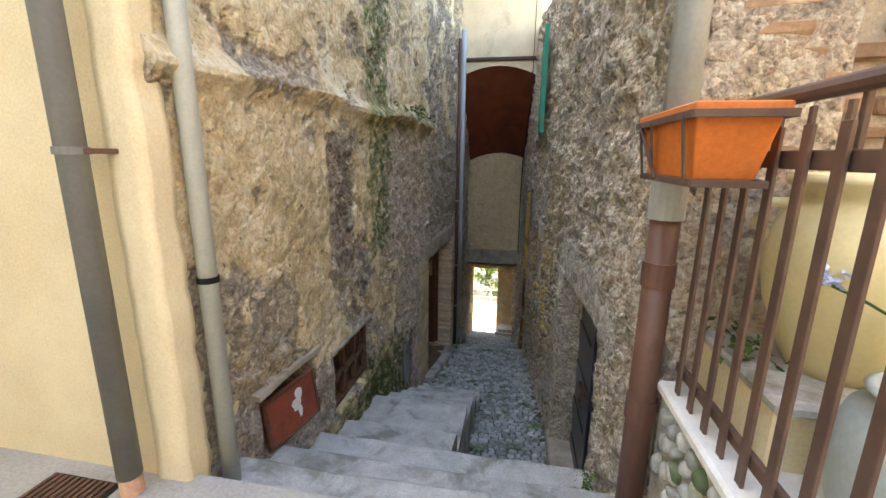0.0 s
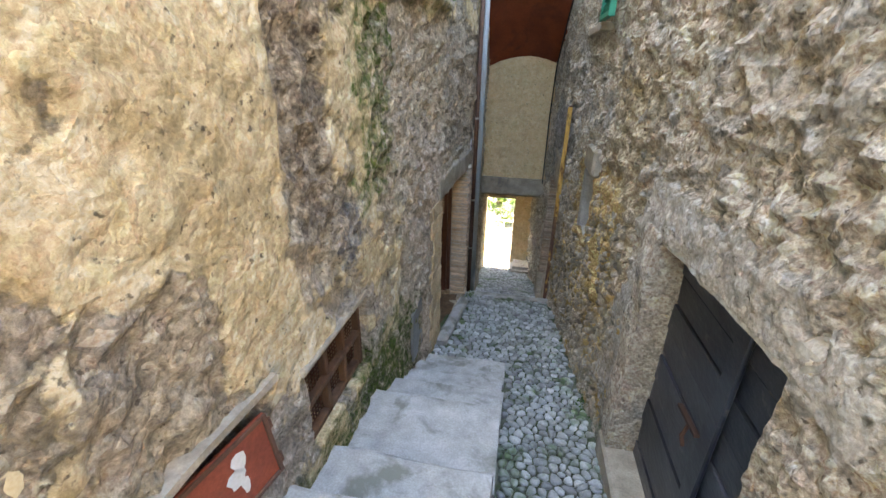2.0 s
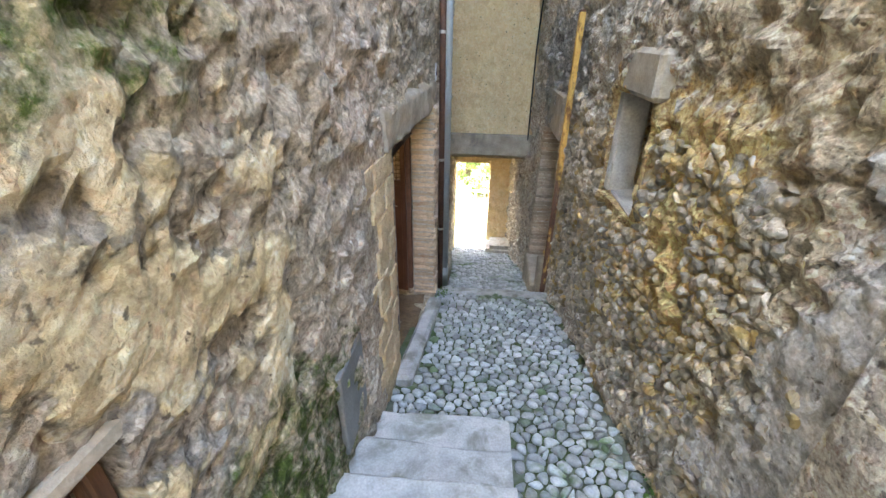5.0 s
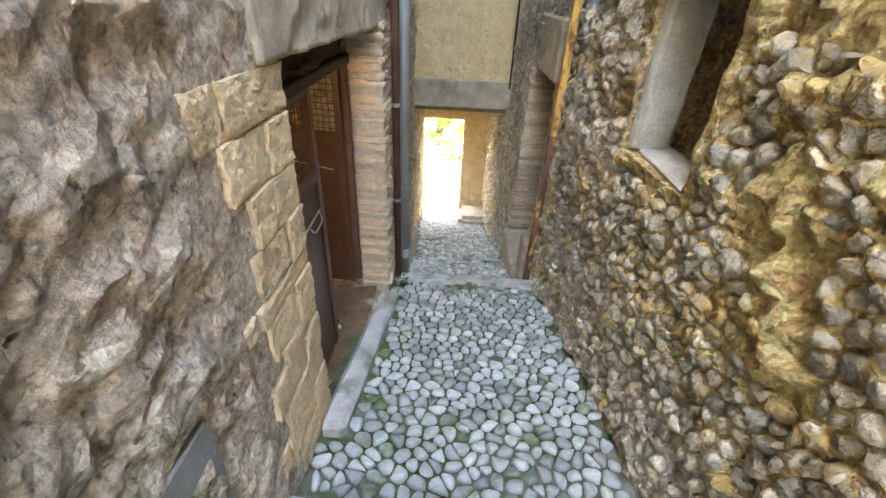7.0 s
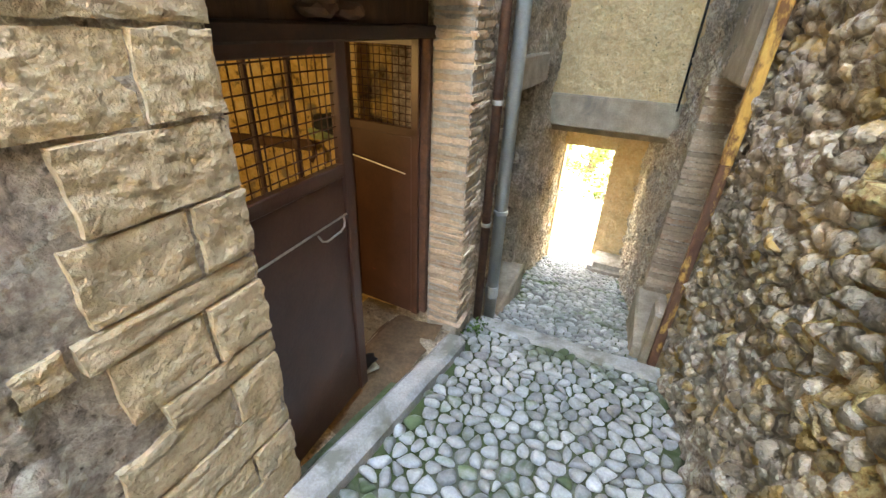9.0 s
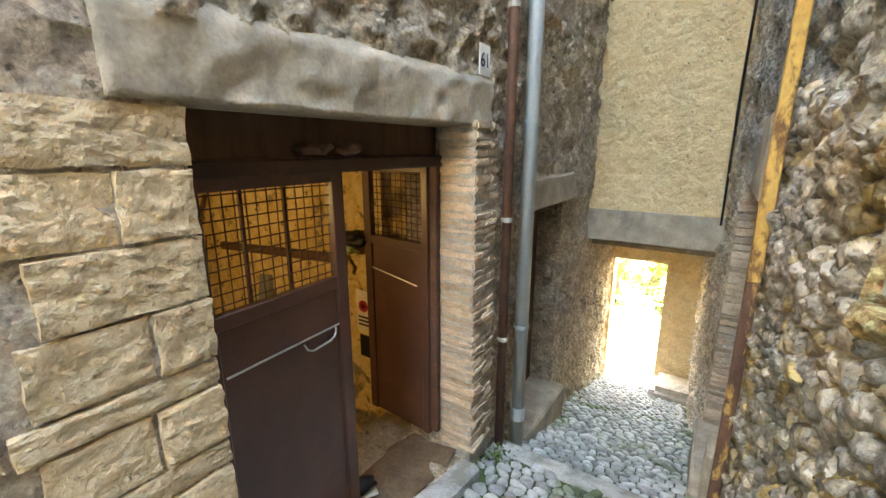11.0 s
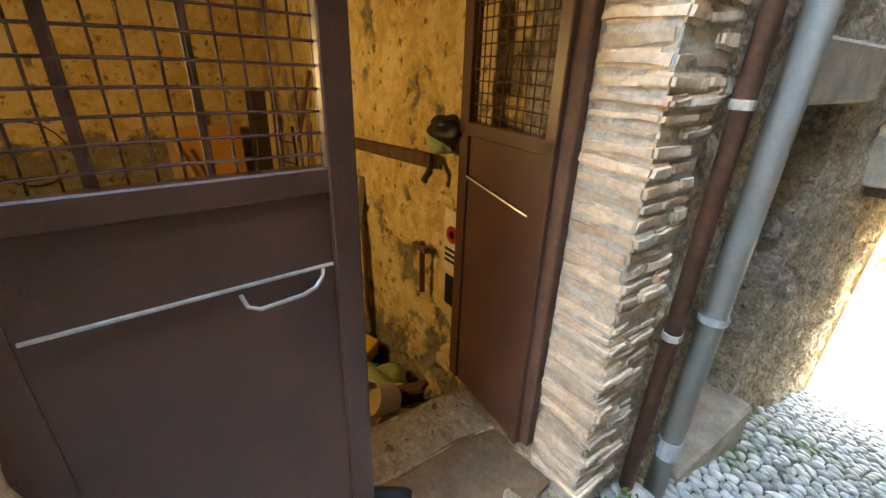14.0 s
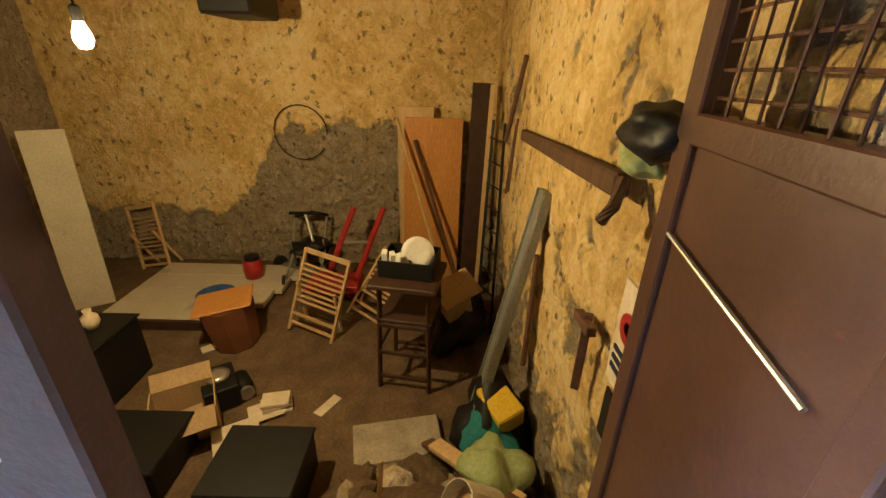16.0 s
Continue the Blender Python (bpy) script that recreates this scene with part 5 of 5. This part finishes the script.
for a, b, r in (((-4.14, 7.14, -0.5), (-4.5, 7.1, -1.1), 0.018), ((-4.3, 7.14, -0.95), (-4.4, 7.12, -1.5), 0.01), ((-4.2, 7.13, -0.9), (-4.28, 7.12, -1.45), 0.008)):
    rd = base("iron_rod", "thin iron rod hanging on the cellar wall", "rod", "rods on the wall")
    part("rod", tube([a, b], r, 8), M_rust, rd)
rd = base("iron_rod", "dark iron rod hanging low on the wall", "rod", "rods on the wall")
part("rod", tube([(-3.22, 7.14, -1.5), (-3.16, 7.12, -2.2)], 0.016, 8), M_rust, rd)
cl = base("clamp", "rusty iron clamp hung on a nail", "tool")
part("shaft", bar((-2.38, 7.13, -1.33), (-2.36, 7.12, -1.64), 0.03, 0.025), M_rust, cl)
part("jaw", bar((-2.45, 7.12, -1.37), (-2.31, 7.12, -1.36), 0.035, 0.035), M_rust, cl)
cap = base("cap", "black cap and green bag hung on a peg", "cap")
cp = lump((0.12, 0.06, 0.06), 7, 0.5, 3)
bmesh.ops.translate(cp, vec=(-2.1, 7.08, -0.68), verts=cp.verts)
part("crown", cp, M_black, cap, smooth=True)
cp = lump((0.1, 0.04, 0.04), 9, 0.5, 3)
bmesh.ops.translate(cp, vec=(-2.2, 7.1, -0.76), verts=cp.verts)
part("bag", cp, M_greenbag, cap, "pale green bag", smooth=True)
cal = base("calendar", "white paper notice with a red round mark", "poster")
part("sheet", box(-2.14, -1.96, 7.11, 7.118, -1.38, -1.06), M_paper, cal)
ring = lathe([(0.045, 0), (0.045, 0.003), (0.02, 0.003), (0.02, 0.0)], 20)
bmesh.ops.transform(ring, matrix=pose(-2.07, 7.109, -1.18, 90, 0, 0), verts=ring.verts)
part("mark", ring, M_red, cal, "red round mark")
for k in range(3):
    part("writing", box(-2.12, -2.0, 7.105, 7.11, -1.27 - 0.03 * k, -1.257 - 0.03 * k), M_ink, cal)
lo = base("poster", "dark printed sheet below the notice", "poster")
part("sheet", box(-2.12, -1.98, 7.112, 7.119, -1.58, -1.41), M_black, lo)
cable("thin cable coiled in a ring on the wall", [(CX + 0.07, 5.0 + 0.3 * math.cos(a * 0.3), -1.3 + 0.3 * math.sin(a * 0.3)) for a in range(20)], 0.007)

# left part of the cellar
ped = base("wooden_platform", "pale low boarded platform on the floor", "platform")
for k in range(4):
    part("plank", box(-5.7 + 0.3 * k, -5.405 + 0.3 * k, 3.3, 4.95 - 0.08 * k, CZ + 0.04, CZ + 0.1, 0.006), M_whitewood, ped)
part("edge", box(-4.49, -4.45, 3.3, 4.7, CZ, CZ + 0.1, 0.004), M_darkwood, ped)
bn = base("waste_bin", "brown plastic bin with an orange top lying open", "bin", at=pose(-4.3, 4.75, CZ, 6, 0, 20))
part("body", lathe([(0.01, 0), (0.19, 0), (0.22, 0.2), (0.24, 0.44), (0.01, 0.44)], 8), M_brownbin, bn)
part("lid", box(-0.2, 0.2, -0.24, 0.24, 0.445, 0.465, 0.01), M_orangewood, bn, "flat orange-brown lid")
hat = base("blue_basket", "round blue plastic basket on the platform", "basket", at=pose(-4.85, 4.3, CZ + 0.1))
part("bowl", lathe([(0.01, 0), (0.14, 0), (0.19, 0.09), (0.18, 0.09), (0.13, 0.012), (0.01, 0.012)], 24), M_blue, hat, smooth=True)
rb = base("red_lantern", "dark red glass lantern jar on the platform", "lantern", at=pose(-5.4, 4.45, CZ + 0.1))
part("jar", lathe([(0.01, 0), (0.1, 0), (0.11, 0.1), (0.1, 0.2), (0.07, 0.22), (0.01, 0.22)], 16), M_red, rb, smooth=True)
part("cap", lathe([(0.01, 0.22), (0.08, 0.22), (0.08, 0.26), (0.01, 0.27)], 16), M_black, rb)
wp = base("white_board", "tall dusty white board leaning at the wall", "board")
part("board", bar((-4.85, 3.0, CZ), (-5.1, 2.85, -1.2), 0.35, 0.03, 0.003, up=(1, 0.6, 0)), M_whitewood, wp)
wr = base("wardrobe", "tall brown wooden wardrobe in the shade", "wardrobe")
part("body", box(-4.75, -4.3, 2.22, 2.75, CZ, -1.0, 0.01), M_wood, wr)
part("door", box(-4.32, -4.28, 2.25, 2.72, CZ + 0.08, -1.05, 0.006), M_orangewood, wr)


def dark_case(label, x0, x1, y0, y1, h):
    c = base("black_case", label, "case")
    part("body", box(x0, x1, y0, y1, CZ, CZ + h, 0.015), M_black, c)
    part("top", box(x0 - 0.01, x1 + 0.01, y0 - 0.01, y1 + 0.01, CZ + h, CZ + h + 0.02, 0.006), M_black, c)
    part("door", box(x1, x1 + 0.015, y0 + 0.03, y1 - 0.03, CZ + 0.05, CZ + h - 0.04, 0.004), M_black, c)
    return c


dark_case("low black cabinet with things on its top", -3.95, -3.4, 3.55, 4.2, 0.5)
for p, r, m_, nm, lb in (((-3.75, 4.0, CZ + 0.52), 0.06, M_paper, "vase", "small cream vase on the black cabinet"), ((-3.7, 3.8, CZ + 0.52), 0.065, M_red, "red_pot", "small red pot on the black cabinet")):
    v_ = base(nm, lb, "pot", at=pose(*p))
    part("body", lathe([(0.01, 0), (r * 0.6, 0), (r, 0.05), (r * 0.9, 0.1), (r * 0.4, 0.13), (r * 0.5, 0.16), (0.01, 0.15)], 18), m_, v_, smooth=True)
dark_case("black speaker cabinet standing on the floor", -3.05, -2.6, 5.35, 5.85, 0.3)
dark_case("black low cabinet among scattered paper", -3.2, -2.75, 4.5, 5.0, 0.25)
sp = base("lamp_box", "black box with a chrome round fitting", "box", at=pose(-3.6, 4.95, CZ, 0, 0, 35))
part("body", box(-0.16, 0.16, -0.12, 0.12, 0, 0.2, 0.01), M_black, sp)
part("fitting", lathe([(0.01, 0.2), (0.08, 0.2), (0.09, 0.23), (0.04, 0.24), (0.01, 0.23)], 20), M_bright, sp, "chrome ring", smooth=True)
for k, (x, y, w, l, a, mt) in enumerate(((-3.54, 5.78, 0.08, 0.22, 60, M_paper), (-3.45, 5.35, 0.16, 0.24, 30, M_paper), (-3.3, 4.8, 0.25, 0.32, 35, M_cardboard), (-3.2, 5.25, 0.26, 0.3, 30, M_paper), (-3.3, 4.4, 0.2, 0.26, 10, M_cardboard), (-4.2, 4.55, 0.1, 0.16, 40, M_paper))):
    pp = base("cardboard_sheet" if mt is M_cardboard else "paper_sheet", "loose sheet of dusty %s on the floor" % ("cardboard" if mt is M_cardboard else "paper"), "paper", "sheets on the floor", at=pose(x, y, CZ + (0.0 if k in (0, 5) else 0.03), 0, 0 if k in (0, 5) else 8, a))
    part("sheet", box(-w / 2, w / 2, -l / 2, l / 2, 0.0, 0.012, 0.002), mt, pp)
# scooter and red folding trolley behind the chairs
sc = base("scooter", "small grey and red kick scooter lying on the floor", "scooter")
part("deck", bar((-5.75, 4.65, CZ + 0.08), (-5.5, 5.25, CZ + 0.1), 0.13, 0.04, 0.01), M_greymetal, sc)
part("stem", tube([(-5.5, 5.25, CZ + 0.1), (-5.6, 5.1, CZ + 0.5), (-5.75, 5.0, CZ + 0.75)], 0.018, 8), M_bright, sc)
part("handlebar", tube([(-5.8, 4.8, CZ + 0.74), (-5.7, 5.2, CZ + 0.78)], 0.02, 8), M_black, sc)
for p in ((-5.8, 4.6, CZ + 0.09), (-5.47, 5.32, CZ + 0.09)):
    part("wheel", tube([(p[0] - 0.02, p[1], p[2]), (p[0] + 0.02, p[1] + 0.01, p[2])], 0.085, 18), M_black, sc)
tr = base("red_trolley", "red metal folding trolley leaning on the heap", "trolley")
for y in (5.3, 5.62):
    part("arm", bar((-5.05, y, CZ + 0.05), (-5.45, y + 0.35, CZ + 0.95), 0.06, 0.04, 0.006), M_red, tr)
part("tray", box(-5.25, -4.9, 5.2, 5.75, CZ + 0.18, CZ + 0.26, 0.01), M_red, tr)
part("rung", bar((-5.3, 5.5, CZ + 0.6), (-5.3, 5.84, CZ + 0.6), 0.03, 0.03), M_bright, tr)
hp = base("rolled_cloth", "dark cloth heap under the leaning boards", "cloth")
h_ = lump((0.4, 0.28, 0.3), 12, 0.6, 3)
bmesh.ops.translate(h_, vec=(-4.5, 6.75, CZ + 0.2), verts=h_.verts)
part("cloth", h_, M_black, hp, smooth=True)
cb = base("cardboard_box", "open brown cardboard box among the boards", "box", at=pose(-4.35, 6.72, CZ + 0.42, 20, 15, 30))
part("body", box(-0.16, 0.16, -0.12, 0.12, 0, 0.2, 0.004), M_cardboard, cb)
part("flap", box(-0.16, 0.16, 0.12, 0.25, 0.19, 0.198, 0.001), M_cardboard, cb)

# pushchair frame tangled behind the trolley
pc = base("pushchair", "folded grey pushchair frame with dark cloth", "pushchair", at=pose(-5.62, 5.05, CZ, 0, 0, 12))
for y in (-0.18, 0.18):
    part("frame_tube", tube([(0.28, y - 0.1, 0.08), (0.12, y, 0.34), (-0.1, y, 0.5), (-0.14, y + 0.05, 0.72)], 0.013, 8), M_greymetal, pc, smooth=True)
    part("frame_tube", tube([(-0.16, y, 0.06), (0.05, y, 0.36), (0.2, y, 0.55)], 0.012, 8), M_greymetal, pc, smooth=True)
    for x in (0.28, -0.16):
        wy = y - 0.1 if x > 0 else y
        wheel = part("wheel", tube([(x, wy - 0.016, 0.085), (x, wy + 0.016, 0.085)], 0.085, 20), M_black, pc, "black rubber wheel")
        part("hub", tube([(x, wy - 0.02, 0.085), (x, wy + 0.02, 0.085)], 0.04, 14), M_white, wheel)
part("handlebar", tube([(-0.14, -0.14, 0.72), (-0.18, 0.05, 0.76), (-0.14, 0.24, 0.72)], 0.018, 8), M_black, pc, smooth=True)
h_ = lump((0.2, 0.2, 0.09), 41, 0.8, 3)
bmesh.ops.translate(h_, vec=(0.02, 0.02, 0.4), verts=h_.verts)
part("seat_cloth", h_, M_black, pc, "dark cloth seat", smooth=True)
# books, a grey slab, an open carton and a low stool
for k, (w, l, a, m_) in enumerate(((0.16, 0.22, 20, M_paper), (0.15, 0.21, 32, M_cardboard), (0.14, 0.2, 12, M_paper))):
    bk = base("book", "dusty paper-covered book in a pile", "book", "books on the floor", at=pose(-3.52, 5.4, CZ + 0.001 + 0.03 * k, 0, 0, a))
    part("cover", box(-w / 2, w / 2, -l / 2, l / 2, 0, 0.028, 0.003), m_, bk)
    part("pages", box(-w / 2 + 0.004, w / 2 + 0.001, -l / 2 + 0.004, l / 2 - 0.004, 0.004, 0.024), M_white, bk)
slab = base("stone_slab", "flat grey stone slab at the foot of the bank", "slab", at=pose(-3.2, 6.35, CZ, 0, 0, 12))
part("slab", box(-0.18, 0.18, -0.3, 0.3, 0, 0.06, 0.015, jitter=0.012), M_concrete, slab)
oc = base("cardboard_box", "open tan cardboard box with raised flaps", "box", at=pose(-3.32, 4.86, CZ, 0, 0, 30))
for x0, x1, y0, y1 in ((-0.16, -0.15, -0.2, 0.2), (0.15, 0.16, -0.2, 0.2), (-0.149, 0.149, -0.2, -0.19), (-0.149, 0.149, 0.19, 0.2)):
    part("side", box(x0, x1, y0, y1, 0, 0.26, 0.001), M_cardboard, oc)
part("bottom", box(-0.149, 0.149, -0.189, 0.189, 0, 0.01), M_cardboard, oc)
part("flap", bar((0.155, 0, 0.258), (0.3, 0, 0.2), 0.38, 0.006, 0.001, up=(1, 0, 0.4)), M_cardboard, oc)
part("flap", bar((-0.155, 0, 0.258), (-0.25, 0, 0.34), 0.38, 0.006, 0.001, up=(1, 0, 0.4)), M_cardboard, oc)
for k, (x, y, r) in enumerate(((-3.75, 5.02, 0.07), (-3.05, 4.72, 0.06))):
    jr = base("glass_jar", "dusty glass jar lying among the paper", "jar", "jars on the floor", at=pose(x, y, CZ + r, 0, 90, 40 + 30 * k))
    part("jar", lathe([(0.01, 0), (r, 0), (r, 0.15), (r * 0.7, 0.18), (r * 0.7, 0.2), (0.01, 0.2)], 20), M_black, jr, smooth=True)
    part("lid", lathe([(0.01, 0.2), (r * 0.78, 0.2), (r * 0.78, 0.225), (0.01, 0.226)], 20), M_bright, jr, "bright tin lid")

# rubbish beside the door
yb = base("yellow_box", "yellow plastic box in a black bag", "box", at=pose(-3.1, 7.0, CZ + 0.42, 12, 10, 30))
part("body", box(-0.13, 0.13, -0.09, 0.09, 0, 0.16, 0.01), M_yellowp, yb)
bg = base("black_bag", "crumpled black plastic bag against the wall", "bag")
h_ = lump((0.3, 0.2, 0.3), 21, 0.7, 3)
bmesh.ops.translate(h_, vec=(-3.2, 6.97, CZ + 0.22), verts=h_.verts)
part("bag", h_, M_black, bg, smooth=True)
tb = base("teal_cloth", "teal cloth bundled by the yellow box", "cloth")
h_ = lump((0.24, 0.16, 0.1), 23, 0.6, 3)
bmesh.ops.translate(h_, vec=(-2.98, 6.93, CZ + 0.37), verts=h_.verts)
part("cloth", h_, M_teal, tb, smooth=True)
gb = base("plastic_bag", "pale green plastic bag on the rubble", "bag")
h_ = lump((0.18, 0.14, 0.12), 25, 0.7, 3)
bmesh.ops.translate(h_, vec=(-2.62, 6.92, -2.42), verts=h_.verts)
part("bag", h_, M_greenbag, gb, smooth=True)
ct = base("paint_tin", "dusty pale tin lying on the rubble", "tin", at=pose(-2.3, 6.85, -2.28, 50, 20, 0))
part("body", lathe([(0.01, 0), (0.1, 0), (0.1, 0.2), (0.095, 0.2), (0.095, 0.02), (0.01, 0.02)], 20), M_whitewood, ct, smooth=False)
part("contents", lathe([(0.01, 0.12), (0.09, 0.12), (0.09, 0.13), (0.01, 0.13)], 20), M_cardboard, ct)
for k, (p, q) in enumerate((((-2.9, 6.6, CZ + 0.38), (-2.4, 7.0, -2.35)), ((-2.75, 6.75, CZ + 0.36), (-2.2, 7.05, -2.2)), ((-3.15, 6.55, CZ + 0.1), (-2.7, 6.8, CZ + 0.42)))):
    board("scrap_board", "short scrap board lying on the rubble", (p, q), 0.09, 0.03, M_wood if k else M_palewood)
board("lath", "thin pale lath standing in the rubble", ((-2.3, 6.37, -2.4), (-2.2, 6.42, -1.85)), 0.02, 0.01, M_palewood, "stick")
shoe = base("shoe", "dark worn shoe by the door sill", "shoe", at=pose(-1.52, 6.42, -1.98, 0, 0, 60))
h_ = lump((0.13, 0.05, 0.05), 31, 0.3, 3)
bmesh.ops.translate(h_, vec=(0, 0, 0.06), verts=h_.verts)
part("upper", h_, M_black, shoe, smooth=True)
part("sole", box(-0.13, 0.13, -0.045, 0.045, 0.0, 0.02, 0.008), M_whitewood, shoe)
rnd = random.Random(9)
for k in range(46):
    x, y = rnd.uniform(-3.0, -1.75), rnd.uniform(6.1, 7.05)
    top = -2.0 - (x + 1.6) / -1.4 * 0.97
    s_ = rnd.uniform(0.05, 0.13)
    st = base("rubble_stone", "loose dusty stone on the earth bank", "stone", "loose stones on the bank", at=pose(x, y, top + s_ * 0.25, 0, 0, rnd.uniform(0, 360)))
    part("stone", lump((s_ * 1.3, s_, s_ * 0.6), k, 0.5, 1), M_dirt if k % 3 else M_rubble, st)

# lamp and beams
bl = base("ceiling_bulb", "bare lit bulb hanging on a flex", "lamp", at=pose(*BULB))
fx = part("flex", tube([(0, 0, 0.1), (0, 0, CT - BULB[2])], 0.005, 6), M_black, bl)
part("holder", lathe([(0.01, 0.05), (0.02, 0.05), (0.02, 0.1), (0.01, 0.11)], 12), M_black, bl)
gl = part("bulb", lathe([(0.004, -0.045), (0.02, -0.04), (0.032, -0.015), (0.03, 0.01), (0.018, 0.04), (0.016, 0.05)], 16), M_glow, bl, smooth=True)
gl.visible_shadow = False
for y in (3.2, 4.3, 5.4, 6.5):
    b_ = part("beam", box(CX, -1.9, y - 0.07, y + 0.07, CT - 0.16, CT, 0.01), M_darkwood)
    tagged(b_, "dark rough timber ceiling beam", "beam", kind="structure")
hb = base("hanging_box", "dark box hung under the ceiling", "box")
part("body", box(-5.3, -4.7, 4.75, 5.15, -0.25, 0.05, 0.02), M_black, hb)
part("strap", bar((-5.0, 4.95, 0.05), (-5.0, 4.95, CT), 0.02, 0.02), M_black, hb)

# ---- stones, bricks and cobbles ----
# tuff blocks beside the cellar door
rnd = random.Random(4)
z = 0.04
row = 0
while z > -1.75:
    h = rnd.uniform(0.15, 0.2) if row not in (4, 6) else 0.09
    y = 5.675
    end = rnd.uniform(5.08, 5.27)
    first = True
    while y > end:
        w = (rnd.uniform(0.16, 0.22) if row % 2 else rnd.uniform(0.36, 0.48)) if first else rnd.uniform(0.26, 0.42)
        w = min(w, y - end)
        if w < 0.09:
            break
        c = Vector((left_x(y - w / 2) - 0.112, y - w / 2, z - h / 2))
        b = box(-0.11, 0.125, -w / 2 + 0.006, w / 2 - 0.006, -h / 2 + 0.006, h / 2 - 0.006)
        bmesh.ops.subdivide_edges(b, edges=b.edges[:], cuts=11, use_grid_fill=True)
        shift = Vector((row * 1.7, y * 9, 3))
        for v in b.verts:
            dy, dz = w / 2 - abs(v.co.y), h / 2 - abs(v.co.z)
            rim = max(0.0, 1 - min(dy, dz) / 0.022)
            q = v.co * 9 + shift
            v.co.y += 0.009 * noise.noise(q * 2.2) * rim
            v.co.z += 0.009 * noise.noise(q * 2.0 + Vector((5, 5, 5))) * rim
            if v.co.x > 0:
                v.co.x += 0.007 * noise.fractal(q * 2.2, 0.6, 2.0, 3) - 0.005 * rim * rim
        ob = part("tuff_block", b, M_tuff, wall_left)
        ob.matrix_world = Matrix.Translation(c) @ pose(0, 0, 0, rnd.uniform(-1, 1), 0, rnd.uniform(-1, 1))
        first = False
        y -= w
    z -= h
    row += 1
core = part("pier_core", box(-0.2, 0.028, -0.127, 0.12, -2.1, 0.04, 0.005), M_mortar, wall_left)
core.matrix_world = pose(left_x(7.2), 7.202, 0)
# thin bricks of the pier between door and pipes, and of the lower right jamb
z, row = -1.97, 0
while z < 0.04:
    h = rnd.uniform(0.036, 0.056)
    for y0, y1 in (((7.065, 7.17), (7.175, 7.33)) if row % 2 else ((7.065, 7.24), (7.245, 7.33))):
        b = box(-0.2, 0.04 + rnd.uniform(-0.012, 0.012), -(y1 - y0) / 2, (y1 - y0) / 2, -h / 2 + 0.002, h / 2 - 0.002)
        bmesh.ops.subdivide_edges(b, edges=[e for e in b.edges if abs((e.verts[0].co - e.verts[1].co).z) < 0.001], cuts=3, use_grid_fill=True)
        bmesh.ops.bevel(b, geom=[e for e in b.edges if e.calc_length() > 0 and len(e.link_faces) == 2 and e.calc_face_angle(0) > 1], offset=0.011, segments=2, affect="EDGES")
        for v in b.verts:
            v.co += 0.009 * noise.noise_vector(v.co * 14 + Vector((z * 31, y0 * 17, 2)))
        ob = part("brick", b, M_brick, wall_left)
        ob.matrix_world = pose(left_x(7.2) , (y0 + y1) / 2, z + h / 2, rnd.uniform(-2, 6) if y0 > 7.1 else rnd.uniform(-2, 2), rnd.uniform(-2, 2), rnd.uniform(-2, 2))
    z += h
    row += 1
z = -2.4
while z < -0.36:
    h = rnd.uniform(0.045, 0.06)
    b = box(-0.03, 0.25, -0.09, 0.09, -h / 2 + 0.004, h / 2 - 0.004, 0.006, jitter=0.004)
    ob = part("brick", b, M_brick, wall_right)
    ob.matrix_world = pose(right_x(8.85), 8.83 - 0.0, z, rnd.uniform(-2, 2), 0, 0)
    z += h
# pebbles set in the terrace wall
lay_stones("pebble", cells(0.1, 1.65, 0.2, 0.54, 0.085, seed=8), lambda u, v, h: (0.63 - h, u, v), 0.012, 0.03, M_cobble, terr, lambda u, v: True, flip=True)


def in_right_hole(u, v):
    return any(a - 0.07 < u < b + 0.07 and c - 0.07 < v < d_ + 0.07 for a, b, c, d_ in RIGHT_HOLES) or (3.8 < u < 4.15)


# rubble stones in the lower right wall
items = [c for c in cells(4.2, 7.9, -2.3, 0.2, 0.082, 0.49, seed=11) if not in_right_hole(*c[0]) and c[0][1] > floor_z(c[0][0]) and noise.noise(Vector((c[0][0] * 1.3, c[0][1] * 1.3, 5))) > -0.45 + 0.8 * max(0.0, c[0][1] + 0.5) and noise.noise(Vector((c[0][0] * 14, c[0][1] * 14, 2))) > -0.42]
lay_stones("stone", items, lambda u, v, h: (right_x(u) + 0.004 - h - 0.7 * rough_at(Vector(on_right(u, v, 0)), 0.06), u, v), 0.009, 0.026, M_rubble, wall_right, lambda u, v: 5.0 < u < 7.0 and v > -1.75, flip=True, rugged=0.16)
# cobbles
items = []
for p, poly in cells(-1.3, 0.6, 2.55, 11.6, 0.086, 0.46, seed=5):
    x, y = p
    if left_x(y) + 0.03 < x < right_x(y) - 0.03 and not (x < -0.38 and y < 5.14) and not (7.38 < y < 7.52) and not (5.45 < y < 7.15 and x < left_x(y) + 0.15):
        items.append((p, poly))
lay_stones("cobble", items, lambda u, v, h: (u, v, floor_z(v) + h), 0.008, 0.02, M_cobble, floor, lambda u, v: 5.12 < v < 6.95)
ed = part("edging", box(left_x(7.45), right_x(7.45), 7.38, 7.53, -2.6, floor_z(7.4) + 0.015, 0.02, jitter=0.004), M_step, floor, "stone edge across the alley")
